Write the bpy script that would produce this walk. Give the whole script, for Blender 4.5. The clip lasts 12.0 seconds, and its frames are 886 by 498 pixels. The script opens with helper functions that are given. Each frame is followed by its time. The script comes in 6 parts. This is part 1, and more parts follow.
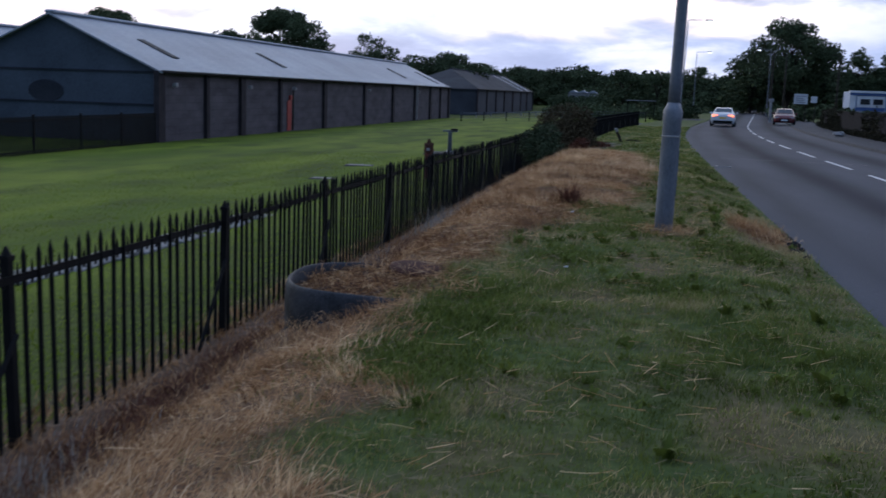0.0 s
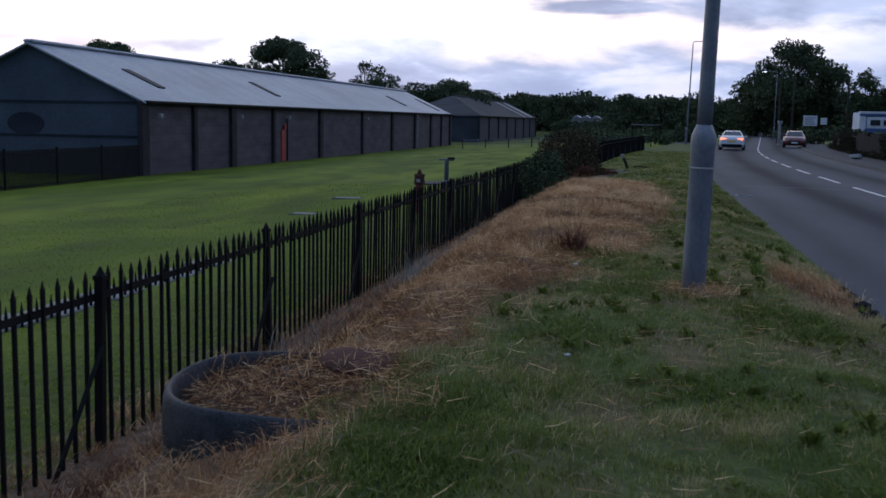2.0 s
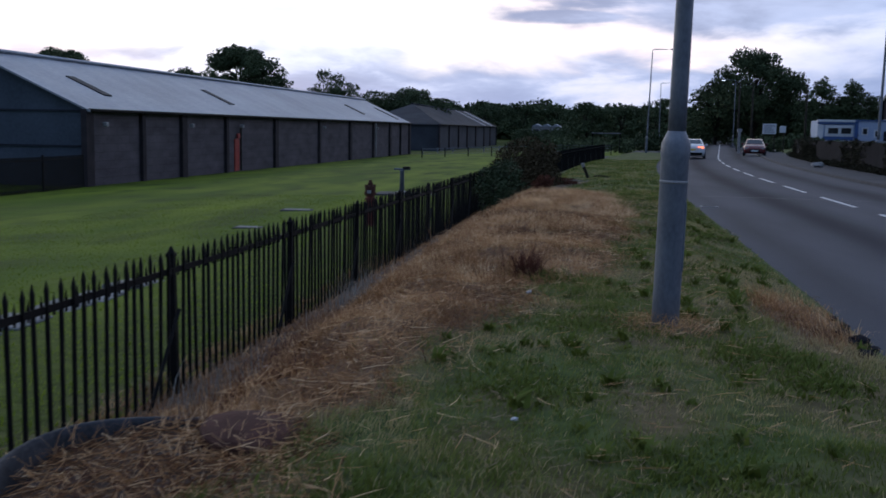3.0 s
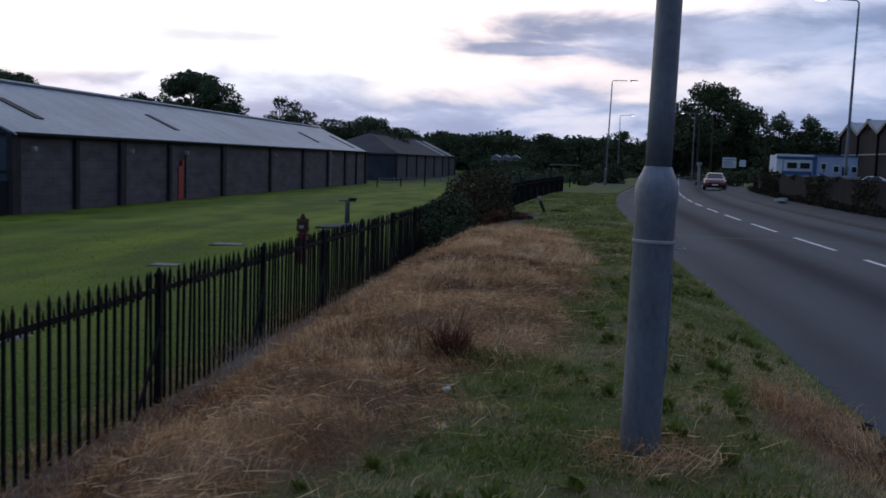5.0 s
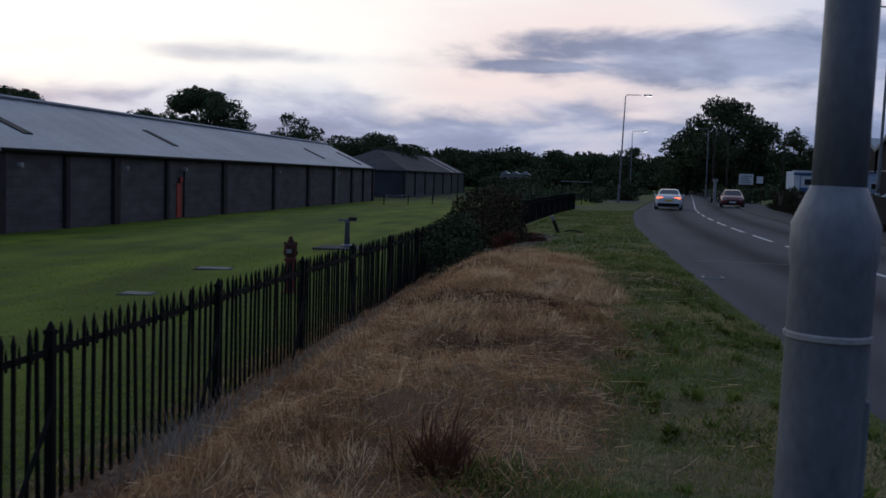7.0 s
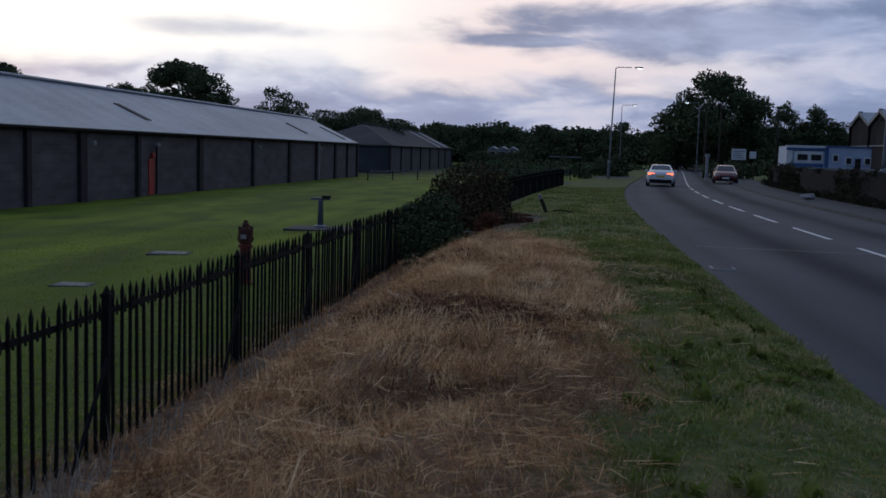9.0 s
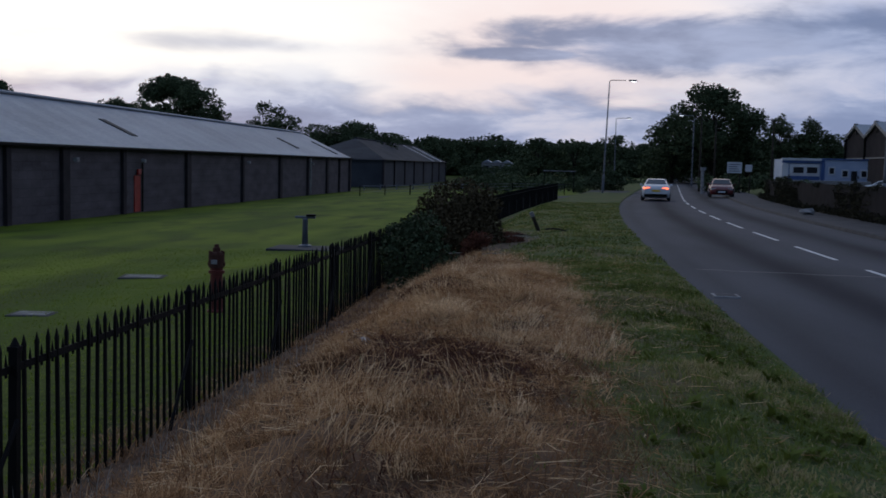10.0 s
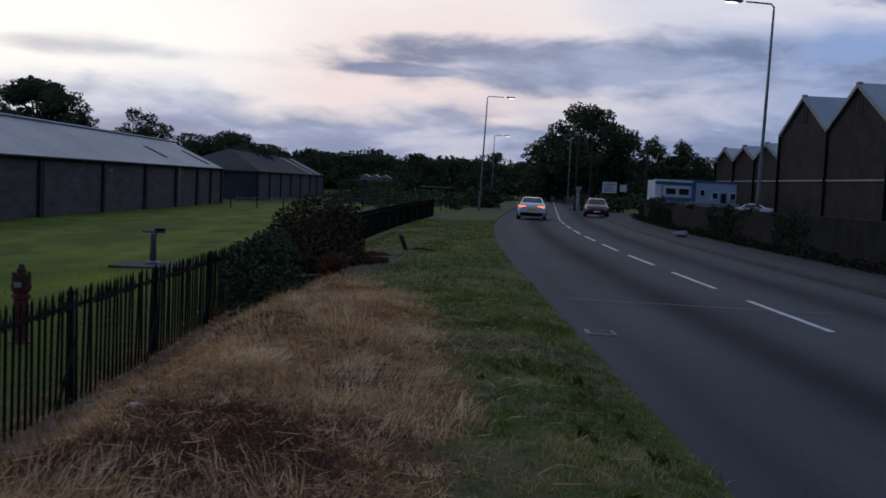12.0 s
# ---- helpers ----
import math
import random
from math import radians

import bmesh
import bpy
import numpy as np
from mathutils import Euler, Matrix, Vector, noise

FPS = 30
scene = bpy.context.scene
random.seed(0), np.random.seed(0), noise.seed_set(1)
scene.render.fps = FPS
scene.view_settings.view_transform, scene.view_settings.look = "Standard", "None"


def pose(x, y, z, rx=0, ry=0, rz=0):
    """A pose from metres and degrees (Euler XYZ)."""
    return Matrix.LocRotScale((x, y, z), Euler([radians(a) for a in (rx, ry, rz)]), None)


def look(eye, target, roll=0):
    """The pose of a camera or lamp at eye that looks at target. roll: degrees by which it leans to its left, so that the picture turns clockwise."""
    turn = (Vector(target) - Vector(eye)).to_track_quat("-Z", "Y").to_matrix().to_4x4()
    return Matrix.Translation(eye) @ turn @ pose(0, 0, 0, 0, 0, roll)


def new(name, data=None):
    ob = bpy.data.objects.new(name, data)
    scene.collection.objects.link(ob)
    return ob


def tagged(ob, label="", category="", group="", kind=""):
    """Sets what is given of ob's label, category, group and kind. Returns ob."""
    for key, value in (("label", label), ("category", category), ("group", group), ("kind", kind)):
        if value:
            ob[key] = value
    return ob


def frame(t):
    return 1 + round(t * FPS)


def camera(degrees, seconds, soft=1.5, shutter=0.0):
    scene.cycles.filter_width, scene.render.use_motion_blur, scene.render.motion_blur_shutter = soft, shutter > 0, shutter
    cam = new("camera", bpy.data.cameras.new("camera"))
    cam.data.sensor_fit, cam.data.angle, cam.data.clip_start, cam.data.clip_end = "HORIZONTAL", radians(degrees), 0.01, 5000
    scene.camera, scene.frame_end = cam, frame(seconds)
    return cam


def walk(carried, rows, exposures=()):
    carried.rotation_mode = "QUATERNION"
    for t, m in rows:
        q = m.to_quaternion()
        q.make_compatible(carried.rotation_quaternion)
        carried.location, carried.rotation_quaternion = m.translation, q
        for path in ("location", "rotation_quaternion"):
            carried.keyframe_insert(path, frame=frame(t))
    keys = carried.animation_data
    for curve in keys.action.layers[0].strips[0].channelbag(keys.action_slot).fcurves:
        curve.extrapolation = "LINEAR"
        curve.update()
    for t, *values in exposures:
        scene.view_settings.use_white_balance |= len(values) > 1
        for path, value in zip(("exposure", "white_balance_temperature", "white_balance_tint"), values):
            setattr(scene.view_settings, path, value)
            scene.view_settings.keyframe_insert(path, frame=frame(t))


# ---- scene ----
cam = camera(46.5, 12.0, 1.6, 0.4)
METRES, EYE, TILT, LEAN, TURN = 16.0, 1.6, -1.3, 0.0, 10.4
ROWS = [
    (0.0, 0.0, 0.0, 0.0, 0.24, -7.37, -1.87),
    (0.5, 0.0077, 0.0403, -0.0014, -1.81, -6.69, -0.72),
    (1.0, 0.0101, 0.0809, -0.001, 0.94, -7.02, -1.41),
    (1.5, 0.0157, 0.1269, 0.0021, 0.27, -6.24, -1.34),
    (2.0, 0.0229, 0.1776, 0.0022, 0.47, -5.88, -1.03),
    (2.5, 0.0266, 0.2264, 0.0012, 1.88, -5.94, -1.47),
    (3.0, 0.0387, 0.2701, 0.003, -1.67, -5.36, -0.9),
    (5.0, 0.0743, 0.4403, 0.0078, -3.87, -3.68, -1.61),
    (5.5, 0.0816, 0.4821, 0.0126, -6.88, -3.64, -1.35),
    (6.0, 0.0887, 0.5246, 0.014, -6.17, -3.05, -1.61),
    (6.5, 0.0888, 0.5682, 0.0115, -2.9, -2.55, -1.68),
    (8.5, 0.1136, 0.7342, 0.0131, -5.69, -4.08, -1.1),
    (9.0, 0.1208, 0.7693, 0.0165, -3.99, -4.13, -1.54),
    (9.5, 0.128, 0.8104, 0.0215, -5.18, -2.94, -0.57),
    (10.0, 0.1397, 0.8465, 0.0247, -4.27, -3.38, -1.27),
    (10.5, 0.1475, 0.8777, 0.025, -1.95, -3.71, -2.07),
    (11.0, 0.157, 0.9122, 0.0291, -6.29, -2.7, -2.06),
    (11.5, 0.1727, 0.9449, 0.0288, -9.31, -2.48, -1.8),
    (12.0, 0.1841, 0.9758, 0.0291, -10.9, -2.36, -2.44),
]
EXPOSURES = [(0, 0.24), (0.5, 0.24), (1, 0.48), (1.5, 0.08), (2, 0.02), (2.5, 0.2), (3, 0.0), (5, -0.2), (5.5, -0.28), (6, -0.6), (6.5, -0.65), (8.5, -0.38), (9, -0.56), (9.5, -0.82), (10, -0.57), (10.5, -0.34), (11, -0.7), (11.5, -0.67), (12, -0.66)]
walk(cam, [(t, pose(0, 0, EYE, TILT, LEAN, TURN) @ pose(METRES * x, METRES * y, METRES * z, 90 + pitch, roll, yaw)) for t, x, y, z, yaw, pitch, roll in ROWS],
     [(t, stops, 5650 if t < 4 else 5800, 10) for t, stops in EXPOSURES])
# ---- world and light ----
world = bpy.data.worlds.new("dusk_sky")
scene.world = world
world.use_nodes = True
wt = world.node_tree
wt.nodes.clear()


def wn(kind, **kw):
    n = wt.nodes.new(kind)
    for k, v in kw.items():
        n.inputs[k.replace("_", " ")].default_value = v
    return n


def wmath(op, a, b=None, c=None, clamp=False):
    n = wt.nodes.new("ShaderNodeMath")
    n.operation, n.use_clamp = op, clamp
    for i, v in enumerate((a, b, c)):
        if v is None:
            continue
        if isinstance(v, (int, float)):
            n.inputs[i].default_value = v
        else:
            wt.links.new(v, n.inputs[i])
    return n.outputs[0]


def wmix(fac, a, b):
    n = wt.nodes.new("ShaderNodeMix")
    n.data_type = "RGBA"
    for sock, v in ((n.inputs[0], fac), (n.inputs[6], a), (n.inputs[7], b)):
        if isinstance(v, (int, float)):
            sock.default_value = v
        elif isinstance(v, tuple):
            sock.default_value = (*v, 1)
        else:
            wt.links.new(v, sock)
    return n.outputs[2]


def wsmooth(v, lo, hi):
    n = wt.nodes.new("ShaderNodeMapRange")
    n.interpolation_type = "SMOOTHSTEP"
    wt.links.new(v, n.inputs[0])
    n.inputs[1].default_value, n.inputs[2].default_value = lo, hi
    return n.outputs[0]


SUN_EL, SUN_AZ = 4.0, -35.0
sky = wt.nodes.new("ShaderNodeTexSky")
sky.sky_type, sky.sun_disc = "NISHITA", False
sky.sun_elevation, sky.sun_rotation = radians(SUN_EL), radians(SUN_AZ)
coord = wt.nodes.new("ShaderNodeTexCoord")
sep = wt.nodes.new("ShaderNodeSeparateXYZ")
wt.links.new(coord.outputs["Generated"], sep.inputs[0])
dx, dy, dz = sep.outputs
elev = wmath("MULTIPLY", wmath("ARCSINE", dz), 57.2958)
azim = wmath("MULTIPLY", wmath("ARCTAN2", dx, dy), 57.2958)


def streaks(sx, sy, detail, off, distort=0.6):
    """Cloud noise over azimuth and elevation, drawn out sideways."""
    comb = wt.nodes.new("ShaderNodeCombineXYZ")
    wt.links.new(wmath("MULTIPLY", azim, sx), comb.inputs[0])
    wt.links.new(wmath("MULTIPLY", elev, sy), comb.inputs[1])
    comb.inputs[2].default_value = off
    n = wn("ShaderNodeTexNoise", Scale=1.0, Detail=detail, Roughness=0.55, Distortion=distort)
    wt.links.new(comb.outputs[0], n.inputs["Vector"])
    return n.outputs[0]


big = streaks(0.075, 0.24, 6, 3.1)
fine = streaks(0.15, 0.50, 9, 8.4, 0.25)
az2 = wmath("ADD", azim, wmath("MULTIPLY", wmath("ADD", big, -0.5), 16.0))
el2 = wmath("ADD", elev, wmath("MULTIPLY", wmath("ADD", fine, -0.5), 4.0))
# pale veil, warm where the sun went down, cool away from it and near the horizon
veil = wmix(wsmooth(az2, -30, 10), (1.72, 1.57, 1.33), (1.48, 1.29, 1.16))
veil = wmix(wsmooth(az2, 6, 21), veil, (0.43, 0.54, 0.84))
veil = wmix(wmath("MULTIPLY", wsmooth(el2, 8.0, 10.5), wsmooth(az2, 4, 16)), veil, (1.18, 1.08, 1.10))
veil = wmix(wsmooth(el2, 0.5, 7.0), wmix(wsmooth(az2, -22, 6), (0.72, 0.80, 1.0), (0.88, 0.82, 0.90)), veil)
pink = wmath("MULTIPLY", wsmooth(wmath("ABSOLUTE", wmath("ADD", az2, 0.5)), 13, 2), wsmooth(wmath("ABSOLUTE", wmath("ADD", el2, -6.5)), 5, 1))
veil = wmix(wmath("MULTIPLY", pink, 0.65), veil, (1.42, 1.06, 0.92))
# slate clouds: lens-shaped banks with torn edges, thickest low down and to the right


def bank(az0, el0, raz, rel, torn, soft=0.55):
    x_ = wmath("MULTIPLY", wmath("ADD", azim, -az0), 1 / raz)
    y_ = wmath("MULTIPLY", wmath("ADD", elev, -el0), 1 / rel)
    d_ = wmath("SQRT", wmath("ADD", wmath("MULTIPLY", x_, x_), wmath("MULTIPLY", y_, y_)))
    f_ = wmath("ADD", wmath("SUBTRACT", 1.0, d_), wmath("MULTIPLY", wmath("ADD", fine, -0.5), torn))
    return wsmooth(f_, 0.0, soft)


cloud = bank(9.0, 6.6, 14.5, 2.3, 1.5)
for spec_ in ((-1.5, 6.1, 5.0, 0.5, 1.4), (27, 6.4, 10, 1.5, 2.4), (27, 10.6, 8, 0.9, 3.0), (44, 7, 12, 3, 3.0)):
    cloud = wmath("MAXIMUM", cloud, bank(*spec_))
# a paler layer low over the horizon, and streaks above it
top_edge = wmath("ADD", elev, wmath("ADD", wmath("MULTIPLY", wmath("ADD", big, -0.5), 7.0), wmath("MULTIPLY", wmath("ADD", fine, -0.5), 3.0)))
thin = wmath("MULTIPLY", wsmooth(top_edge, 5.2, 3.2), wsmooth(fine, 0.30, 0.52))
for spec_ in ((-18, 6.2, 13, 0.7, 2.2, 1.2), (-40, 6.0, 12, 1.0, 2.4, 1.2), (-30, 10.2, 12, 0.8, 2.4, 1.4)):
    thin = wmath("MAXIMUM", thin, wmath("MULTIPLY", bank(*spec_), 0.6))
veil = wmix(wmath("MULTIPLY", thin, 0.9), veil, wmix(wsmooth(fine, 0.38, 0.64), (0.55, 0.61, 0.82), (0.28, 0.35, 0.56)))
tone = wmix(wsmooth(fine, 0.36, 0.66), (0.50, 0.56, 0.77), (0.23, 0.285, 0.46))
clouds = wmix(wmath("MULTIPLY", cloud, 0.88), veil, tone)
# the vault darkens to evening blue overhead and away from the afterglow
away = wsmooth(wmath("ABSOLUTE", wmath("ADD", azim, 8)), 45, 130)
clouds = wmix(away, clouds, (0.19, 0.255, 0.39))
clouds = wmix(wsmooth(elev, 14, 48), clouds, (0.38, 0.49, 0.71))
both = wt.nodes.new("ShaderNodeMix")
both.data_type, both.blend_type = "RGBA", "ADD"
both.inputs[0].default_value = 0.01
wt.links.new(clouds, both.inputs[6])
wt.links.new(sky.outputs[0], both.inputs[7])
bg = wn("ShaderNodeBackground", Strength=1.0)
wt.links.new(both.outputs[2], bg.inputs[0])
wo = wt.nodes.new("ShaderNodeOutputWorld")
wt.links.new(bg.outputs[0], wo.inputs[0])

sun = new("sun", bpy.data.lights.new("sun", "SUN"))
sun.data.energy, sun.data.angle, sun.data.color = 0.3, radians(40), (1.0, 0.9, 0.8)
az = radians(SUN_AZ)
sun.matrix_world = look((0, 0, 0), (-math.sin(az), -math.cos(az), -math.tan(radians(14))))

# ---- materials ----
MATS = {}


def mat(name, dark, light, scale=4.0, rough=0.8, metal=0.0, bump=0.3, grain=40.0, island=0.0, objrand=0.0, spec=0.3, stretch=(1, 1, 1), through_light=0.0):
    """Two colours mixed by coarse and fine noise in metres, with a fine relief."""
    if name in MATS:
        return MATS[name]
    m = bpy.data.materials.new(name)
    m.use_nodes = True
    t = m.node_tree
    b = t.nodes["Principled BSDF"]
    geo = t.nodes.new("ShaderNodeNewGeometry")
    tc = t.nodes.new("ShaderNodeTexCoord")
    mp = t.nodes.new("ShaderNodeMapping")
    mp.inputs["Scale"].default_value = stretch
    t.links.new(tc.outputs["Object"], mp.inputs[0])
    n1 = t.nodes.new("ShaderNodeTexNoise")
    n1.inputs["Scale"].default_value, n1.inputs["Detail"].default_value = scale, 5
    n2 = t.nodes.new("ShaderNodeTexNoise")
    n2.inputs["Scale"].default_value, n2.inputs["Detail"].default_value = grain, 3
    t.links.new(mp.outputs[0], n1.inputs["Vector"])
    t.links.new(mp.outputs[0], n2.inputs["Vector"])
    add = t.nodes.new("ShaderNodeMath")
    add.operation = "MULTIPLY_ADD"
    t.links.new(n2.outputs[0], add.inputs[0])
    add.inputs[1].default_value = 0.6
    t.links.new(n1.outputs[0], add.inputs[2])
    last = add.outputs[0]
    for amount, out in ((island, geo.outputs["Random Per Island"]), (objrand, None)):
        if amount:
            if out is None:
                out = t.nodes.new("ShaderNodeObjectInfo").outputs["Random"]
            k = t.nodes.new("ShaderNodeMath")
            k.operation = "MULTIPLY_ADD"
            t.links.new(out, k.inputs[0])
            k.inputs[1].default_value = amount
            t.links.new(last, k.inputs[2])
            last = k.outputs[0]
    ramp = t.nodes.new("ShaderNodeMapRange")
    ramp.inputs[1].default_value, ramp.inputs[2].default_value = 0.5, 1.1 + island + objrand
    t.links.new(last, ramp.inputs[0])
    mix = t.nodes.new("ShaderNodeMix")
    mix.data_type = "RGBA"
    t.links.new(ramp.outputs[0], mix.inputs[0])
    mix.inputs[6].default_value, mix.inputs[7].default_value = (*dark, 1), (*light, 1)
    t.links.new(mix.outputs[2], b.inputs["Base Color"])
    b.inputs["Roughness"].default_value, b.inputs["Metallic"].default_value = rough, metal
    b.inputs["Specular IOR Level"].default_value = spec
    if bump:
        bm_ = t.nodes.new("ShaderNodeBump")
        bm_.inputs["Strength"].default_value, bm_.inputs["Distance"].default_value = bump, 0.02
        t.links.new(last, bm_.inputs["Height"])
        t.links.new(bm_.outputs[0], b.inputs["Normal"])
    if through_light:
        tr = t.nodes.new("ShaderNodeBsdfTranslucent")
        ms = t.nodes.new("ShaderNodeMixShader")
        ms.inputs[0].default_value = through_light
        t.links.new(mix.outputs[2], tr.inputs[0])
        t.links.new(b.outputs[0], ms.inputs[1])
        t.links.new(tr.outputs[0], ms.inputs[2])
        t.links.new(ms.outputs[0], t.nodes["Material Output"].inputs[0])
    MATS[name] = m
    return m


def glow(name, colour, strength):
    m = bpy.data.materials.new(name)
    m.use_nodes = True
    b = m.node_tree.nodes["Principled BSDF"]
    b.inputs["Base Color"].default_value = (*colour, 1)
    b.inputs["Emission Color"].default_value = (*colour, 1)
    b.inputs["Emission Strength"].default_value = strength
    return m


IRON = mat("black_painted_iron", (0.004, 0.0045, 0.005), (0.010, 0.010, 0.011), 6, 0.7, 0, 0.3, 90, spec=0.08)
GALV = mat("grey_painted_steel", (0.078, 0.088, 0.112), (0.160, 0.176, 0.210), 7, 0.55, 0.1, 0.15, 45, stretch=(1, 1, 0.5))
BLOCK = mat("dark_grey_block", (0.052, 0.047, 0.057), (0.106, 0.097, 0.112), 0.5, 0.9, 0, 0.5, 9, stretch=(1, 1, 3), spec=0.1)
PIER = mat("brown_brick_pier", (0.020, 0.018, 0.022), (0.042, 0.037, 0.042), 1.5, 0.9, 0, 0.4, 20, spec=0.1)
ROOF = mat("pale_sheet_roof", (0.17, 0.19, 0.225), (0.29, 0.315, 0.36), 0.25, 0.6, 0.0, 0.2, 5, stretch=(1, 0.5, 1))
ROOFDARK = mat("weathered_sheet_roof", (0.022, 0.025, 0.032), (0.054, 0.058, 0.068), 0.3, 0.9, 0, 0.3, 6, spec=0.1)
GABLE = mat("dark_gable_cladding", (0.034, 0.045, 0.062), (0.070, 0.085, 0.112), 0.4, 0.8, 0, 0.2, 6, spec=0.15)
SHED2 = mat("dark_slate_cladding", (0.016, 0.019, 0.026), (0.034, 0.038, 0.05), 0.4, 0.85, 0, 0.2, 6, spec=0.1)
SLATEWALL = mat("blue_grey_cladding", (0.030, 0.034, 0.044), (0.062, 0.068, 0.082), 0.4, 0.85, 0, 0.2, 6, spec=0.1)
BRICK = mat("dark_brick", (0.018, 0.017, 0.021), (0.044, 0.040, 0.046), 0.5, 0.9, 0, 0.4, 6, spec=0.08)
REDPAINT = mat("red_paint", (0.15, 0.010, 0.009), (0.30, 0.022, 0.018), 3, 0.5, 0, 0.2, 30)
RUSTRED = mat("faded_red_paint", (0.055, 0.012, 0.010), (0.13, 0.026, 0.020), 6, 0.7, 0, 0.4, 50)
CONC = mat("pale_concrete", (0.12, 0.12, 0.13), (0.30, 0.30, 0.31), 3, 0.9, 0, 0.4, 40)
ROOFLIGHT = mat("sooty_rooflight", (0.012, 0.014, 0.018), (0.03, 0.033, 0.04), 1, 0.7, 0, 0, 5, spec=0.1)
TYRE = mat("worn_black_rubber", (0.008, 0.010, 0.014), (0.046, 0.050, 0.060), 5, 0.7, 0, 0.4, 40, spec=0.2)
RUST = mat("rusty_iron", (0.035, 0.017, 0.014), (0.085, 0.042, 0.034), 8, 0.95, 0, 0.5, 80, spec=0.1)
BARK = mat("dark_bark", (0.012, 0.010, 0.008), (0.035, 0.028, 0.022), 5, 0.95, 0, 0.6, 40)
LEAF = mat("dusk_green_leaves", (0.024, 0.034, 0.020), (0.095, 0.122, 0.062), 0.3, 0.8, 0, 0, 2, island=0.6, spec=0.05)
LEAFDRY = mat("brownish_leaves", (0.020, 0.017, 0.010), (0.075, 0.060, 0.034), 0.4, 0.8, 0, 0, 2, island=0.6, spec=0.05)
SHRUB = mat("deep_green_shrub_leaves", (0.014, 0.024, 0.012), (0.066, 0.088, 0.044), 1, 0.7, 0, 0, 8, island=0.6, spec=0.1)
HEDGE = mat("dark_hedge_leaves", (0.014, 0.015, 0.010), (0.052, 0.048, 0.030), 0.6, 0.85, 0, 0, 5, island=0.5, spec=0.05)
FIELDGRASS = mat("mown_field_blades", (0.085, 0.135, 0.008), (0.190, 0.250, 0.020), 0.5, 0.7, 0, 0, 4, island=0.4, spec=0.1, through_light=0.35)
RUSSET = mat("dead_russet_weed", (0.040, 0.016, 0.012), (0.135, 0.062, 0.042), 3, 0.85, 0, 0, 20, island=0.6, spec=0.1, through_light=0.3)
PALEWEED = mat("pale_dead_stems", (0.16, 0.15, 0.13), (0.38, 0.36, 0.32), 3, 0.8, 0, 0, 20, island=0.5, spec=0.1)
ASPHALT = mat("worn_asphalt", (0.024, 0.028, 0.039), (0.052, 0.058, 0.075), 0.9, 0.85, 0, 0.45, 80, spec=0.16, stretch=(1, 0.16, 1))
ASPHALT2 = mat("pale_path_asphalt", (0.030, 0.031, 0.037), (0.060, 0.062, 0.072), 0.8, 0.9, 0, 0.3, 60, spec=0.15)
CUTSTRAW = mat("cut_straw_stalks", (0.14, 0.10, 0.06), (0.34, 0.26, 0.17), 2.5, 0.8, 0, 0, 9, island=0.5, spec=0.1)
LINE = mat("worn_white_line_paint", (0.30, 0.31, 0.33), (0.62, 0.63, 0.66), 3, 0.7, 0, 0.2, 50)
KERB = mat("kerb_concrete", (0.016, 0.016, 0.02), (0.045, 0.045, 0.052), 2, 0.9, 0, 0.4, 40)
WHITE = mat("white_panel", (0.42, 0.44, 0.48), (0.58, 0.60, 0.64), 0.6, 0.6, 0, 0.1, 10)
BLUE = mat("blue_panel", (0.035, 0.07, 0.19), (0.06, 0.11, 0.27), 0.6, 0.5, 0, 0.1, 10)
PALEBLUE = mat("pale_blue_panel", (0.26, 0.32, 0.46), (0.36, 0.42, 0.56), 0.6, 0.6, 0, 0.1, 10)
DARKGLASS = mat("dark_window_glass", (0.012, 0.014, 0.018), (0.025, 0.028, 0.034), 1, 0.12, 0, 0, 5, spec=0.6)
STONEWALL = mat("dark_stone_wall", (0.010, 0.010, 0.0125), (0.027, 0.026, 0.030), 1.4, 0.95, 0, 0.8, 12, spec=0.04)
SCRAP = mat("soiled_white_plastic", (0.16, 0.17, 0.20), (0.48, 0.50, 0.54), 14, 0.5, 0, 0.3, 60)
LAMPLIT = glow("lit_lamp_lens", (1.0, 0.96, 0.88), 3.0)


def add_courses(m, width, height, depth=0.35):
    """Block courses with recessed joints for walls that run along y."""
    t = m.node_tree
    b = t.nodes["Principled BSDF"]
    base = b.inputs["Base Color"].links[0].from_socket
    tc = t.nodes.new("ShaderNodeTexCoord")
    sp_ = t.nodes.new("ShaderNodeSeparateXYZ")
    cb = t.nodes.new("ShaderNodeCombineXYZ")
    t.links.new(tc.outputs["Object"], sp_.inputs[0])
    t.links.new(sp_.outputs[1], cb.inputs[0])
    t.links.new(sp_.outputs[2], cb.inputs[1])
    br = t.nodes.new("ShaderNodeTexBrick")
    br.inputs["Scale"].default_value = 1.0
    br.inputs["Brick Width"].default_value, br.inputs["Row Height"].default_value, br.inputs["Mortar Size"].default_value = width, height, 0.018
    br.inputs["Color1"].default_value, br.inputs["Color2"].default_value, br.inputs["Mortar"].default_value = (1, 1, 1, 1), (0.88, 0.88, 0.88, 1), (depth, depth, depth, 1)
    t.links.new(cb.outputs[0], br.inputs["Vector"])
    k = t.nodes.new("ShaderNodeMix")
    k.data_type, k.blend_type = "RGBA", "MULTIPLY"
    k.inputs[0].default_value = 1.0
    t.links.new(base, k.inputs[6])
    t.links.new(br.outputs["Color"], k.inputs[7])
    t.links.new(k.outputs[2], b.inputs["Base Color"])



